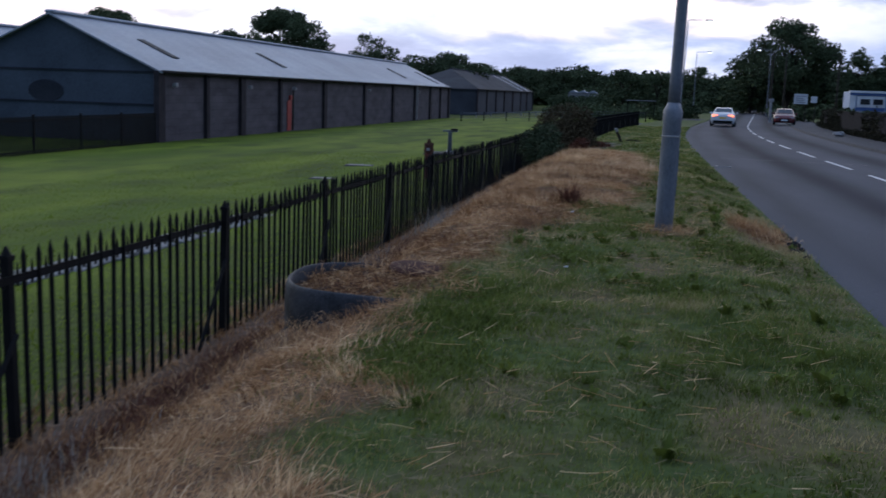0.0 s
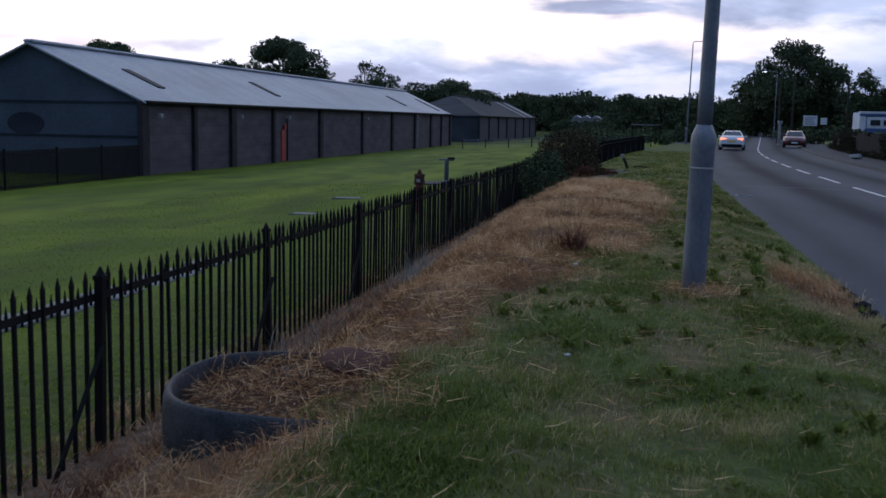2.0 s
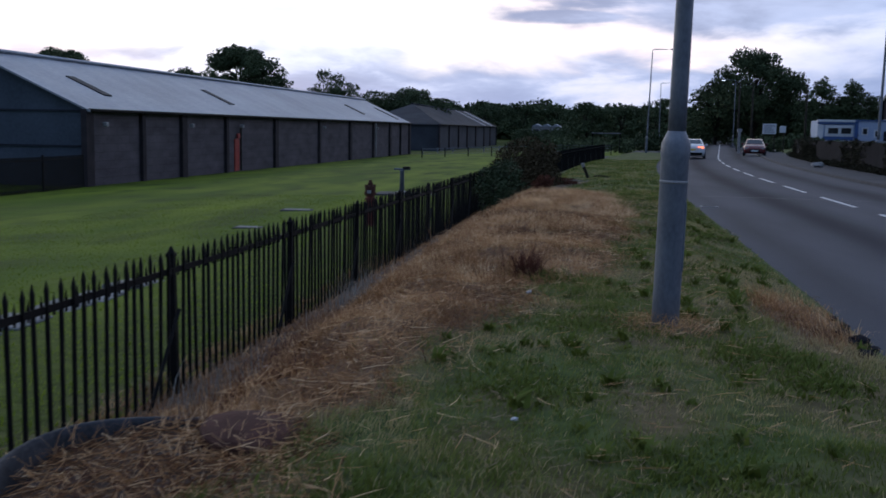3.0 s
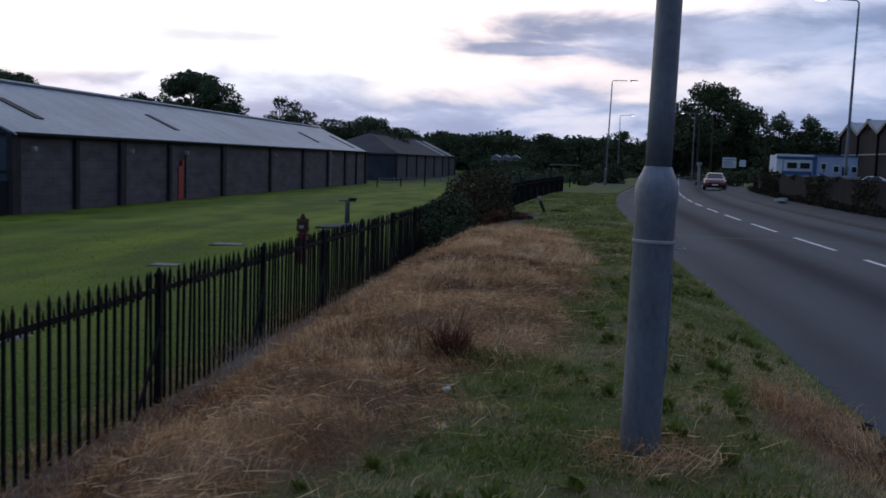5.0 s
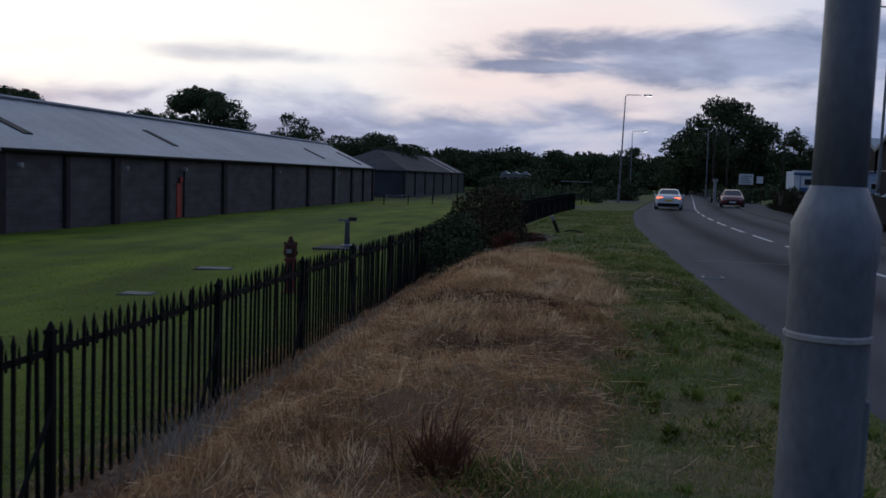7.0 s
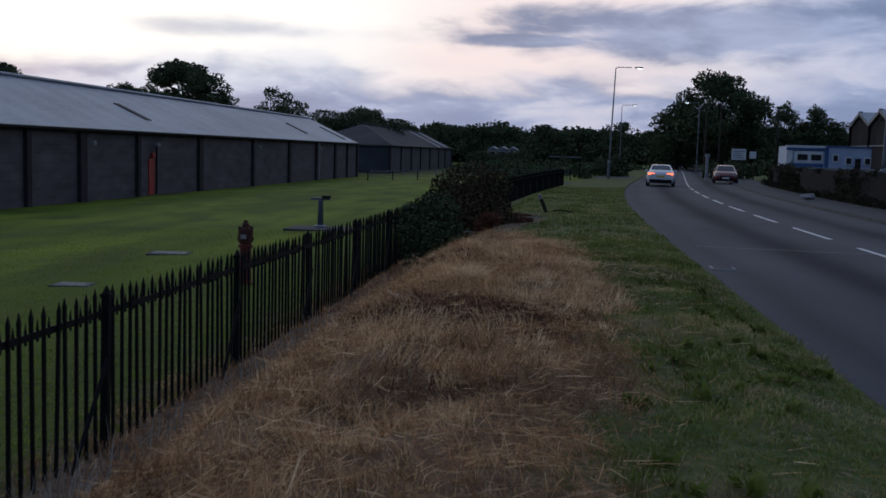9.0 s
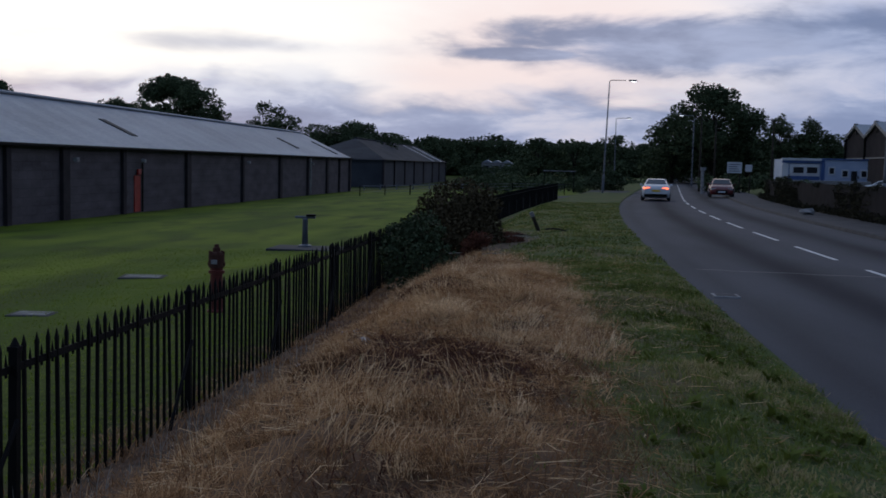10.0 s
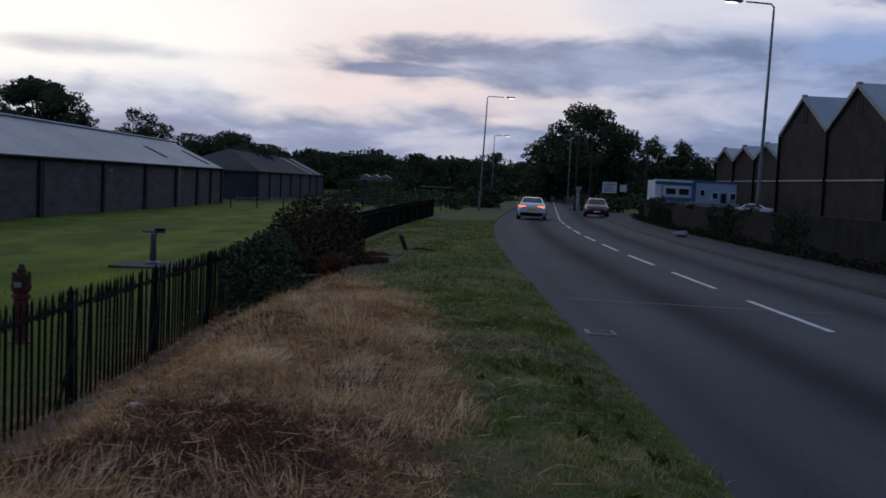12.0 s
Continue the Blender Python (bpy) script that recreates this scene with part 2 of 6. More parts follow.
def toned(name, stops, rough=0.8, through_light=0.3):
    """Blades coloured by the tone that each tuft and blade carries."""
    m = bpy.data.materials.new(name)
    m.use_nodes = True
    t = m.node_tree
    b = t.nodes["Principled BSDF"]
    at_ = t.nodes.new("ShaderNodeAttribute")
    at_.attribute_name = "tone"
    cr = t.nodes.new("ShaderNodeValToRGB")
    while len(cr.color_ramp.elements) < len(stops):
        cr.color_ramp.elements.new(0.5)
    for e, (p, c) in zip(cr.color_ramp.elements, stops):
        e.position, e.color = p, (*c, 1)
    t.links.new(at_.outputs["Fac"], cr.inputs[0])
    t.links.new(cr.outputs[0], b.inputs["Base Color"])
    b.inputs["Roughness"].default_value, b.inputs["Specular IOR Level"].default_value = rough, 0.12
    tr = t.nodes.new("ShaderNodeBsdfTranslucent")
    ms = t.nodes.new("ShaderNodeMixShader")
    ms.inputs[0].default_value = through_light
    t.links.new(cr.outputs[0], tr.inputs[0])
    t.links.new(b.outputs[0], ms.inputs[1])
    t.links.new(tr.outputs[0], ms.inputs[2])
    t.links.new(ms.outputs[0], t.nodes["Material Output"].inputs[0])
    return m


STRAWTONE = toned("dead_grass_tones", [(0.0, (0.060, 0.029, 0.015)), (0.35, (0.215, 0.112, 0.052)), (0.65, (0.49, 0.295, 0.145)), (1.0, (0.82, 0.62, 0.38))])
GRASSTONE = toned("verge_grass_tones", [(0.0, (0.027, 0.035, 0.008)), (0.4, (0.074, 0.099, 0.017)), (0.75, (0.150, 0.180, 0.040)), (1.0, (0.40, 0.32, 0.17))])


add_courses(BLOCK, 0.9, 0.45, 0.72)
add_courses(BRICK, 0.6, 0.3, 0.8)

# ---- small helpers ----
def thing(name, label, category, at=(0, 0, 0), group="", kind=""):
    ob = new(name)
    ob.location = at
    return tagged(ob, label, category, group, kind)


def link_mesh(name, me, material, parent=None, label=""):
    if material:
        me.materials.append(material)
    ob = new(name, me)
    if parent is not None:
        ob.parent = parent
    if label:
        ob["label"] = label
    return ob


def part(name, bm, material, parent=None, label="", smooth=False):
    me = bpy.data.meshes.new(name)
    for f in bm.faces:
        f.smooth = smooth and len(f.verts) < 5
    bm.to_mesh(me)
    bm.free()
    return link_mesh(name, me, material, parent, label)


def box(bm, x0, x1, y0, y1, z0, z1):
    m = Matrix.Translation(((x0 + x1) / 2, (y0 + y1) / 2, (z0 + z1) / 2)) @ Matrix.Diagonal((abs(x1 - x0), abs(y1 - y0), abs(z1 - z0), 1))
    return bmesh.ops.create_cube(bm, size=1, matrix=m)["verts"]


def boxes(*dims, bevel=0.0):
    bm = bmesh.new()
    for d in dims:
        box(bm, *d)
    if bevel:
        bmesh.ops.bevel(bm, geom=bm.edges[:], offset=bevel, segments=1, affect="EDGES")
    return bm


def tube(bm, points, radii, sides=10, caps=True):
    """A tube through points, with a radius at each."""
    rings = []
    pts = [Vector(p) for p in points]
    for i, p in enumerate(pts):
        d = (pts[min(i + 1, len(pts) - 1)] - pts[max(i - 1, 0)]).normalized()
        q = d.to_track_quat("Z", "Y")
        rings.append([bm.verts.new(p + q @ Vector((radii[i] * math.cos(a), radii[i] * math.sin(a), 0))) for a in (2 * math.pi * k / sides for k in range(sides))])
    for a, b in zip(rings, rings[1:]):
        for k in range(sides):
            bm.faces.new((a[k], a[(k + 1) % sides], b[(k + 1) % sides], b[k]))
    if caps:
        bm.faces.new(rings[0][::-1])
        bm.faces.new(rings[-1])
    return bm


def lathe(profile, sides=24):
    """A turned body about z from (radius, height) pairs."""
    bm = bmesh.new()
    rings = [[bm.verts.new((r * math.cos(2 * math.pi * k / sides), r * math.sin(2 * math.pi * k / sides), z)) for k in range(sides)] for r, z in profile]
    for a, b in zip(rings, rings[1:]):
        for k in range(sides):
            bm.faces.new((a[k], a[(k + 1) % sides], b[(k + 1) % sides], b[k]))
    bm.faces.new(rings[0][::-1])
    bm.faces.new(rings[-1])
    return bm


def np_mesh(name, verts, faces, material, parent=None, label=""):
    """A mesh from arrays: verts (n, 3), faces (m, k)."""
    me = bpy.data.meshes.new(name)
    n, k = faces.shape
    me.vertices.add(len(verts))
    me.vertices.foreach_set("co", np.ascontiguousarray(verts, dtype=np.float32).ravel())
    me.loops.add(n * k)
    me.loops.foreach_set("vertex_index", np.ascontiguousarray(faces, dtype=np.int32).ravel())
    me.polygons.add(n)
    me.polygons.foreach_set("loop_start", np.arange(0, n * k, k, dtype=np.int32))
    me.update(calc_edges=True)
    return link_mesh(name, me, material, parent, label)


# ---- lie of the land ----
def bend(y):
    """How far the road has swung to the right at y."""
    y = np.asarray(y, float)
    s = np.clip(y - 35, 0, 55)
    return 0.001 * s * s + np.clip(y - 90, 0, None) * 0.11


def sstep(a, b, v):
    t = np.clip((np.asarray(v, float) - a) / (b - a), 0, 1)
    return t * t * (3 - 2 * t)


ROAD_L, ROAD_C, ROAD_R, WALL_R = 2.08, 6.05, 9.45, 11.9
FENCE_U, FENCE_H = -4.1, 1.5


def fence_top(y):
    return np.interp(y, [0, 6, 10, 17, 24, 31, 50, 100], [0.5, 0.48, 0.44, 0.40, 0.35, 0.28, 0.2, 0.42])


def road_z(y):
    return np.interp(y, [-20, 15, 40, 65, 100, 400, 2000], [-0.25, -0.2, -0.24, -0.32, -0.38, -0.2, 3.0])


def wobble(x, y, f, seed=0.0):
    """Cheap smooth unevenness in -1..1."""
    return (np.sin(x * f * 1.3 + y * f * 0.7 + seed) + np.sin(x * f * -0.6 + y * f * 1.7 + 1.7 + seed * 2) + np.sin(x * f * 2.3 - y * f * 1.1 + 4.2 + seed)) / 3


LATTICE = np.random.default_rng(9).random((64, 64))


def vnoise(x, y, f, seed=0):
    """Irregular smooth noise in 0..1."""
    x, y = np.asarray(x, float) * f + 17.3 * seed, np.asarray(y, float) * f + 5.9 * seed
    i, j = np.floor(x).astype(int), np.floor(y).astype(int)
    a, b = x - i, y - j
    a, b = a * a * (3 - 2 * a), b * b * (3 - 2 * b)
    p = lambda m, n: LATTICE[m % 64, n % 64]
    return (p(i, j) * (1 - a) + p(i + 1, j) * a) * (1 - b) + (p(i, j + 1) * (1 - a) + p(i + 1, j + 1) * a) * b


def dry_edge(y):
    """Where the dead grass stops and the green verge begins."""
    return np.interp(y, [0, 4.2, 6, 8.9, 12, 13.4, 15.6, 18.7, 23, 26, 29, 31.5, 35, 40, 46], [-1.2, -1.4, -1.68, -1.75, -1.03, -0.87, -0.39, 0.14, 0.35, 0.25, 0.0, -0.4, -1.0, -1.6, -3.0])


def ground_z(u, y):
    u, y = np.asarray(u, float), np.asarray(y, float)
    verge = np.interp(y, [-20, 0, 8, 12, 20, 27, 35, 50, 65, 100, 400, 2000], [-0.3, -0.25, -0.12, 0.0, 0.03, -0.01, -0.16, -0.28, -0.33, -0.36, -0.2, 3.0])
    foot = fence_top(y) - FENCE_H + 0.1
    rz = road_z(y)
    far = np.interp(y, [0, 54, 145, 265, 400, 2000], [-1.75, -1.75, -2.03, -2.35, -0.9, 3.0])
    z = np.where(u > -4.0, foot + (verge - foot) * np.interp(u + 0.25 * (vnoise(u, y, 1.3, 51) - 0.5) + 0.2 * (vnoise(u, y, 3.7, 52) - 0.5), [-4.0, -3.7, -3.25, -2.75, -2.45, -2.1, -1.7], [0, 0.04, 0.15, 0.42, 0.70, 0.92, 1]), 0)
    z = np.where(u <= -4.0, foot + (far - foot) * np.clip((-4.0 - u) / 22.0, 0, 1), z)
    mound = sstep(-3.6, -2.2, u) * sstep(0.5, -1.0, u - dry_edge(y)) * sstep(36, 31, y) * sstep(10, 13, y)
    z = z - 0.16 * sstep(27, 36, y) * sstep(60, 50, y) * sstep(0.3, -1.4, u) * sstep(-3.6, -2.6, u)
    z = z + mound * (-0.08 + 0.16 * vnoise(u, y, 1.1, 1) + 0.13 * vnoise(u, y, 2.6, 2)) + 0.018 * wobble(u, y, 3.7, 2.0) * (u < 2.0)
    z = z + 0.2 * np.exp(-((u + 2.95) / 0.5) ** 2 - ((y - 8.4) / 0.9) ** 2)
    z = z + (rz + 0.045 - z) * sstep(1.0, 2.0, u)
    z = np.where(u > 2.06, rz - 0.12, z)
    z = np.where(u > ROAD_R + 0.1, rz + 0.02, z)
    return z


def swing(u, y):
    """World x of the strip u at y: strips near the road follow its bend."""
    return u + bend(y) * sstep(-14, -4, u)


def on_ground(u, y):
    return Vector((float(swing(u, y)), float(y), float(ground_z(u, y))))


us = np.unique(np.round(np.concatenate([np.array([-900, -500, -300, -200, -140, -100, -75, -60, -50, -40, -33]), np.arange(-26.5, -6, 1.5), np.arange(-6, -4, 0.4), np.arange(-4, 2.0, 0.16), np.array([2.0, 2.06, 2.07, 4, 6, 8, 9.5, 9.6, 10.5, 12, 14, 18, 25, 35, 50, 80, 120, 200, 350, 600, 900])]), 3))
ys = np.unique(np.round(np.concatenate([np.array([-60, -30, -15, -8, -4]), np.arange(-2, 42, 0.25), np.arange(42, 70, 1.0), np.arange(70, 160, 4.0), np.array([180, 210, 260, 320, 400, 520, 700, 1000, 1500, 2500])]), 3))
U, Y = np.meshgrid(us, ys, indexing="ij")
X = swing(U, Y)
Z = ground_z(U, Y)
nu, ny = U.shape
idx = np.arange(nu * ny).reshape(nu, ny)
quads = np.stack([idx[:-1, :-1], idx[1:, :-1], idx[1:, 1:], idx[:-1, 1:]], -1).reshape(-1, 4)
ground = np_mesh("ground", np.stack([X, Y, Z], -1).reshape(-1, 3), quads, None)
tagged(ground, "mown green verge and field with a bank of dead straw grass", "ground", kind="structure")
for p_ in ground.data.polygons:
    p_.use_smooth = True


def dryness(u, y):
    d = sstep(0.35, -0.35, u - dry_edge(y) + 0.7 * (vnoise(u, y, 1.3, 3) - 0.5) + 0.4 * (vnoise(u, y, 4.0, 4) - 0.5)) * (u > -4.3) * sstep(39.5, 35.5, y + 1.5 * (vnoise(u, y, 0.9, 61) - 0.5))
    patch = sstep(1.0, 0.5, np.hypot((u - 1.65) / 0.55, (y - 13.9) / 1.7))
    ring = sstep(1.0, 0.3, np.hypot(u - 0.38, y - 12.65) / 0.6)
    return np.clip(np.maximum(np.maximum(d, patch), ring * 0.8), 0, 1)


def wornness(u, y):
    """The dead grass, and the thin yellowed patches of the mown verge with it."""
    thin = 0.5 * sstep(0.5, 0.75, vnoise(u, y, 0.55, 31) * 0.6 + vnoise(u, y, 2.1, 32) * 0.4) * (u > -4.3) * (u < 2.0) * (y < 40)
    return np.clip(np.maximum(dryness(u, y), thin), 0, 1)


attr = ground.data.attributes.new("dry", "FLOAT", "POINT")
attr.data.foreach_set("value", wornness(U, Y).astype(np.float32).ravel())
def russet(u, y):
    """Patches of the bank where dead dock has smothered the grass."""
    n_ = 0.7 * (vnoise(u, y, 1.6, 82) - 0.5) + 0.4 * (vnoise(u, y, 4.5, 83) - 0.5)
    return np.maximum(sstep(1.15, 0.6, np.hypot((u + 1.1) / 0.85, (y - 22.0) / 1.6) + n_), 0.7 * sstep(1.1, 0.6, np.hypot((u + 1.9) / 0.5, (y - 27.2) / 0.8) + n_))


def bare(u, y):
    """Bare trodden soil by the shrubs."""
    return sstep(1.15, 0.7, np.hypot((u + 2.0) / 1.25, (y - 42) / 5.5) + 0.5 * (vnoise(u, y, 1.1, 81) - 0.5))


attr = ground.data.attributes.new("dirt", "FLOAT", "POINT")
attr.data.foreach_set("value", np.maximum(0.85 * bare(U, Y), 0.75 * sstep(1.0, 0.4, np.abs(U + 3.9 + 0.15 * wobble(U, Y, 2.0)) + 0.5 * (vnoise(U, Y, 1.7, 84) - 0.5)) * (Y < 60)).astype(np.float32).ravel())
attr = ground.data.attributes.new("rough", "FLOAT", "POINT")
attr.data.foreach_set("value", np.maximum(0.85 * sstep(-9.5, -4.6, U + 2.0 * (vnoise(U, Y, 0.4, 41) - 0.5)) * (Y < 60), sstep(140, 148, Y)).astype(np.float32).ravel())
attr = ground.data.attributes.new("field", "FLOAT", "POINT")
attr.data.foreach_set("value", sstep(-4.0, -4.6, U).astype(np.float32).ravel())


def ground_material():
    m = bpy.data.materials.new("verge_and_field")
    m.use_nodes = True
    t = m.node_tree
    b = t.nodes["Principled BSDF"]
    geo = t.nodes.new("ShaderNodeNewGeometry")

    def noise_at(scale, detail, stretch=(1, 1, 1)):
        mp = t.nodes.new("ShaderNodeMapping")
        mp.inputs["Scale"].default_value = stretch
        t.links.new(geo.outputs["Position"], mp.inputs[0])
        n = t.nodes.new("ShaderNodeTexNoise")
        n.inputs["Scale"].default_value, n.inputs["Detail"].default_value = scale, detail
        t.links.new(mp.outputs[0], n.inputs["Vector"])
        return n.outputs[0]

    def mix(fac, a, c):
        n = t.nodes.new("ShaderNodeMix")
        n.data_type = "RGBA"
        for s, v in ((n.inputs[0], fac), (n.inputs[6], a), (n.inputs[7], c)):
            if isinstance(v, tuple):
                s.default_value = (*v, 1)
            else:
                t.links.new(v, s)
        return n.outputs[2]

    def ramp(v, lo, hi):
        n = t.nodes.new("ShaderNodeMapRange")
        t.links.new(v, n.inputs[0])
        n.inputs[1].default_value, n.inputs[2].default_value = lo, hi
        return n.outputs[0]

    coarse, mid, fine_ = noise_at(0.9, 4), noise_at(7, 4), noise_at(70, 3)
    green = mix(ramp(mid, 0.3, 0.7), (0.032, 0.050, 0.014), (0.075, 0.100, 0.030))
    green = mix(ramp(coarse, 0.50, 0.72), green, (0.12, 0.10, 0.055))
    straw = mix(ramp(mid, 0.3, 0.7), (0.045, 0.027, 0.017), (0.14, 0.085, 0.052))
    straw = mix(ramp(fine_, 0.35, 0.65), straw, (0.17, 0.105, 0.066))
    mown = noise_at(0.35, 4, (1, 0.35, 1))
    field = mix(ramp(mown, 0.35, 0.68), (0.048, 0.082, 0.003), (0.110, 0.148, 0.010))
    field = mix(ramp(noise_at(0.55, 6, (1, 0.4, 1)), 0.48, 0.66), field, (0.040, 0.062, 0.006))

    def attribute(name):
        n = t.nodes.new("ShaderNodeAttribute")
        n.attribute_name = name
        return n.outputs["Fac"]

    col = mix(attribute("dry"), green, straw)
    field = mix(attribute("rough"), field, mix(ramp(mid, 0.3, 0.7), (0.018, 0.028, 0.004), (0.055, 0.075, 0.010)))
    col = mix(attribute("field"), col, field)
    col = mix(attribute("dirt"), col, mix(ramp(mid, 0.35, 0.7), (0.045, 0.030, 0.023), (0.150, 0.102, 0.078)))
    t.links.new(col, b.inputs["Base Color"])
    b.inputs["Roughness"].default_value, b.inputs["Specular IOR Level"].default_value = 0.95, 0.1
    bp = t.nodes.new("ShaderNodeBump")
    bp.inputs["Strength"].default_value, bp.inputs["Distance"].default_value = 0.7, 0.05
    t.links.new(mid, bp.inputs["Height"])
    t.links.new(bp.outputs[0], b.inputs["Normal"])
    return m


ground.data.materials.append(ground_material())


# ---- road ----
def strip(name, u0, u1, y0, y1, lift, material, step=2.0, steps_u=6, ragged=0.0, camber=0.0, parent=None, label="", depth=0.0):
    yy = np.unique(np.concatenate([np.arange(y0, min(y1, 60), step if step < (y1 - y0) else y1 - y0), np.arange(60, y1, 8.0) if y1 > 60 else np.array([]), [y1]]))
    yy = yy[(yy >= y0) & (yy <= y1)] if y0 <= 60 else np.linspace(y0, y1, 3)
    uu = np.linspace(u0, u1, steps_u)
    A, B = np.meshgrid(uu, yy, indexing="ij")
    xx = A + bend(B)
    if ragged:
        xx[0] += ragged * wobble(yy * 1.0, yy * 0.3, 3.1) + ragged * 0.7 * wobble(yy, yy, 7.0)
    zz = road_z(B) + lift + camber * (1 - ((A - ROAD_C) / 4.0) ** 2)
    if depth:
        zz[0] -= depth
    i = np.arange(A.size).reshape(A.shape)
    q = np.stack([i[:-1, :-1], i[1:, :-1], i[1:, 1:], i[:-1, 1:]], -1).reshape(-1, 4)
    return np_mesh(name, np.stack([xx, B, zz], -1).reshape(-1, 3), q, material, parent, label)


def asphalt_material():
    m = ASPHALT.copy()
    m.name = "asphalt_with_wheel_tracks"
    t = m.node_tree
    b = t.nodes["Principled BSDF"]
    base = b.inputs["Base Color"].links[0].from_socket
    n = t.nodes.new("ShaderNodeAttribute")
    n.attribute_name = "track"
    k = t.nodes.new("ShaderNodeMix")
    k.data_type, k.blend_type = "RGBA", "MULTIPLY"
    t.links.new(n.outputs["Fac"], k.inputs[0])
    t.links.new(base, k.inputs[6])
    k.inputs[7].default_value = (0.46, 0.46, 0.49, 1)
    t.links.new(k.outputs[2], b.inputs["Base Color"])
    g = t.nodes.new("ShaderNodeMapRange")
    t.links.new(n.outputs["Fac"], g.inputs[0])
    g.inputs[3].default_value, g.inputs[4].default_value = 0.20, 0.06
    t.links.new(g.outputs[0], b.inputs["Specular IOR Level"])
    return m


road = strip("road", ROAD_L - 0.03, ROAD_R, -40, 420, 0.0, asphalt_material(), 0.3, 40, 0.05, 0.012)
across = np.array([v.co.x - float(bend(v.co.y)) for v in road.data.vertices])
attr = road.data.attributes.new("track", "FLOAT", "POINT")
attr.data.foreach_set("value", np.clip(np.exp(-((across - 4.35) / 0.62) ** 2) + 0.9 * np.exp(-((across - 7.7) / 0.65) ** 2) + 0.35 * np.exp(-((across - 2.6) / 0.25) ** 2), 0, 1).astype(np.float32))
tagged(road, "worn grey asphalt two-lane road with darker wheel tracks", "road", kind="structure")
y_ = 5.4
while y_ < 190:
    strip("lane_marking", ROAD_C - 0.06, ROAD_C + 0.06, y_, y_ + 4.1, 0.017, LINE, 0.5, 3, 0.006, 0, road, "worn white centre dash")
    y_ += 6.4
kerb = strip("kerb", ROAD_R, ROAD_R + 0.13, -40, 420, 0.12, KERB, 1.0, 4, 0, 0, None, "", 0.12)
tagged(kerb, "grey concrete kerb along the far side of the road", "kerb", kind="structure")
pavement = strip("pavement", ROAD_R + 0.13, WALL_R + 0.3, -40, 420, 0.116, ASPHALT2, 1.0, 6)
tagged(pavement, "pale asphalt footpath beside a dark wall", "pavement", kind="structure")


# ---- leaves, trees and shrubs ----
def leaf_cloud(rng, blobs, per_m2, size, flat=0.5):
    """Leaf quads on and in uneven blobs: (centre, radii) pairs."""
    P, S = [], []
    for c, r in blobs:
        r = np.asarray(r, float)
        area = 4 * math.pi * ((r[0] * r[1]) ** 1.6 / 3 + (r[0] * r[2]) ** 1.6 / 3 + (r[1] * r[2]) ** 1.6 / 3) ** (1 / 1.6)
        n = max(12, int(area * per_m2))
        d = rng.normal(size=(n, 3))
        d /= np.linalg.norm(d, axis=1)[:, None]
        k = 0.55 + 0.5 * rng.random(n) ** 0.6
        k *= 1 + 0.13 * np.sin(d[:, 0] * 5 + c[0]) * np.sin(d[:, 1] * 4 + c[1]) + 0.1 * np.sin(d[:, 2] * 7 + c[2])
        P.append(np.asarray(c) + d * r * k[:, None])
        S.append(np.full(n, size) * (0.6 + 0.8 * rng.random(n)))
    P, S = np.concatenate(P), np.concatenate(S)
    n = len(P)
    a = rng.normal(size=(n, 3))
    a /= np.linalg.norm(a, axis=1)[:, None]
    b = np.cross(a, rng.normal(size=(n, 3)))
    b /= np.linalg.norm(b, axis=1)[:, None]
    a, b = a * S[:, None], b * S[:, None] * flat
    V = np.stack([P - a, P - b, P + a, P + b], 1).reshape(-1, 3)
    return V, np.arange(4 * n).reshape(n, 4)


def tree(name, label, h, w, seed, at, lean=0.0, material=LEAF, trunk=0.35, blobs=16, density=3.2, size=0.42, bare=0.0):
    rng = np.random.default_rng(seed)
    ob = thing(name, label, "tree", at)
    bm = bmesh.new()
    r0 = max(0.12, h * 0.022)
    top = Vector((lean * h, 0, h * 0.72))
    tube(bm, [(0, 0, -0.3), (lean * h * 0.2, 0.1, h * trunk * 0.6), (lean * h * 0.5, 0, h * 0.5), top], [r0 * 1.3, r0, r0 * 0.65, r0 * 0.2], 9)
    made = []
    blobs = int(blobs * 2.6)
    for i in range(blobs):
        f = i / blobs
        ang = i * 2.4 + rng.random()
        zc = h * (trunk + (0.93 - trunk) * (0.12 + 0.8 * rng.random()))
        rel = (zc / h - trunk) / (1 - trunk)
        reach = w * 0.5 * math.sqrt(max(0.08, 1 - (2 * rel - 0.75) ** 2)) * (0.35 + 0.62 * rng.random())
        c = (lean * zc + math.cos(ang) * reach, math.sin(ang) * reach, zc)
        rr = max(w * (0.055 + 0.085 * rng.random()), 0.8 + 0.4 * rng.random())
        made.append((c, (rr, rr, rr * (0.6 + 0.3 * rng.random()))))
        if i % 2:
            continue
        tube(bm, [(lean * zc * 0.6, 0, h * (trunk * 0.6 + 0.3 * f)), (c[0] * 0.5 + lean * zc * 0.3, c[1] * 0.5, zc * 0.86), c], [r0 * 0.4, r0 * 0.25, r0 * 0.07], 5)
    made.append(((lean * h * 0.8, 0, h * 0.86), (w * 0.14, w * 0.14, h * 0.09)))
    part("trunk", bm, BARK, ob, "dark trunk and limbs", True)
    V, Fc = leaf_cloud(rng, made, density, size)
    np_mesh("crown", V, Fc, material, ob, "uneven leafy crown")
    return ob


def gz(x, y):
    return float(ground_z(x - float(bend(y)), y)) if x > -4 + float(bend(y)) else float(ground_z(min(x, -4.2), y))


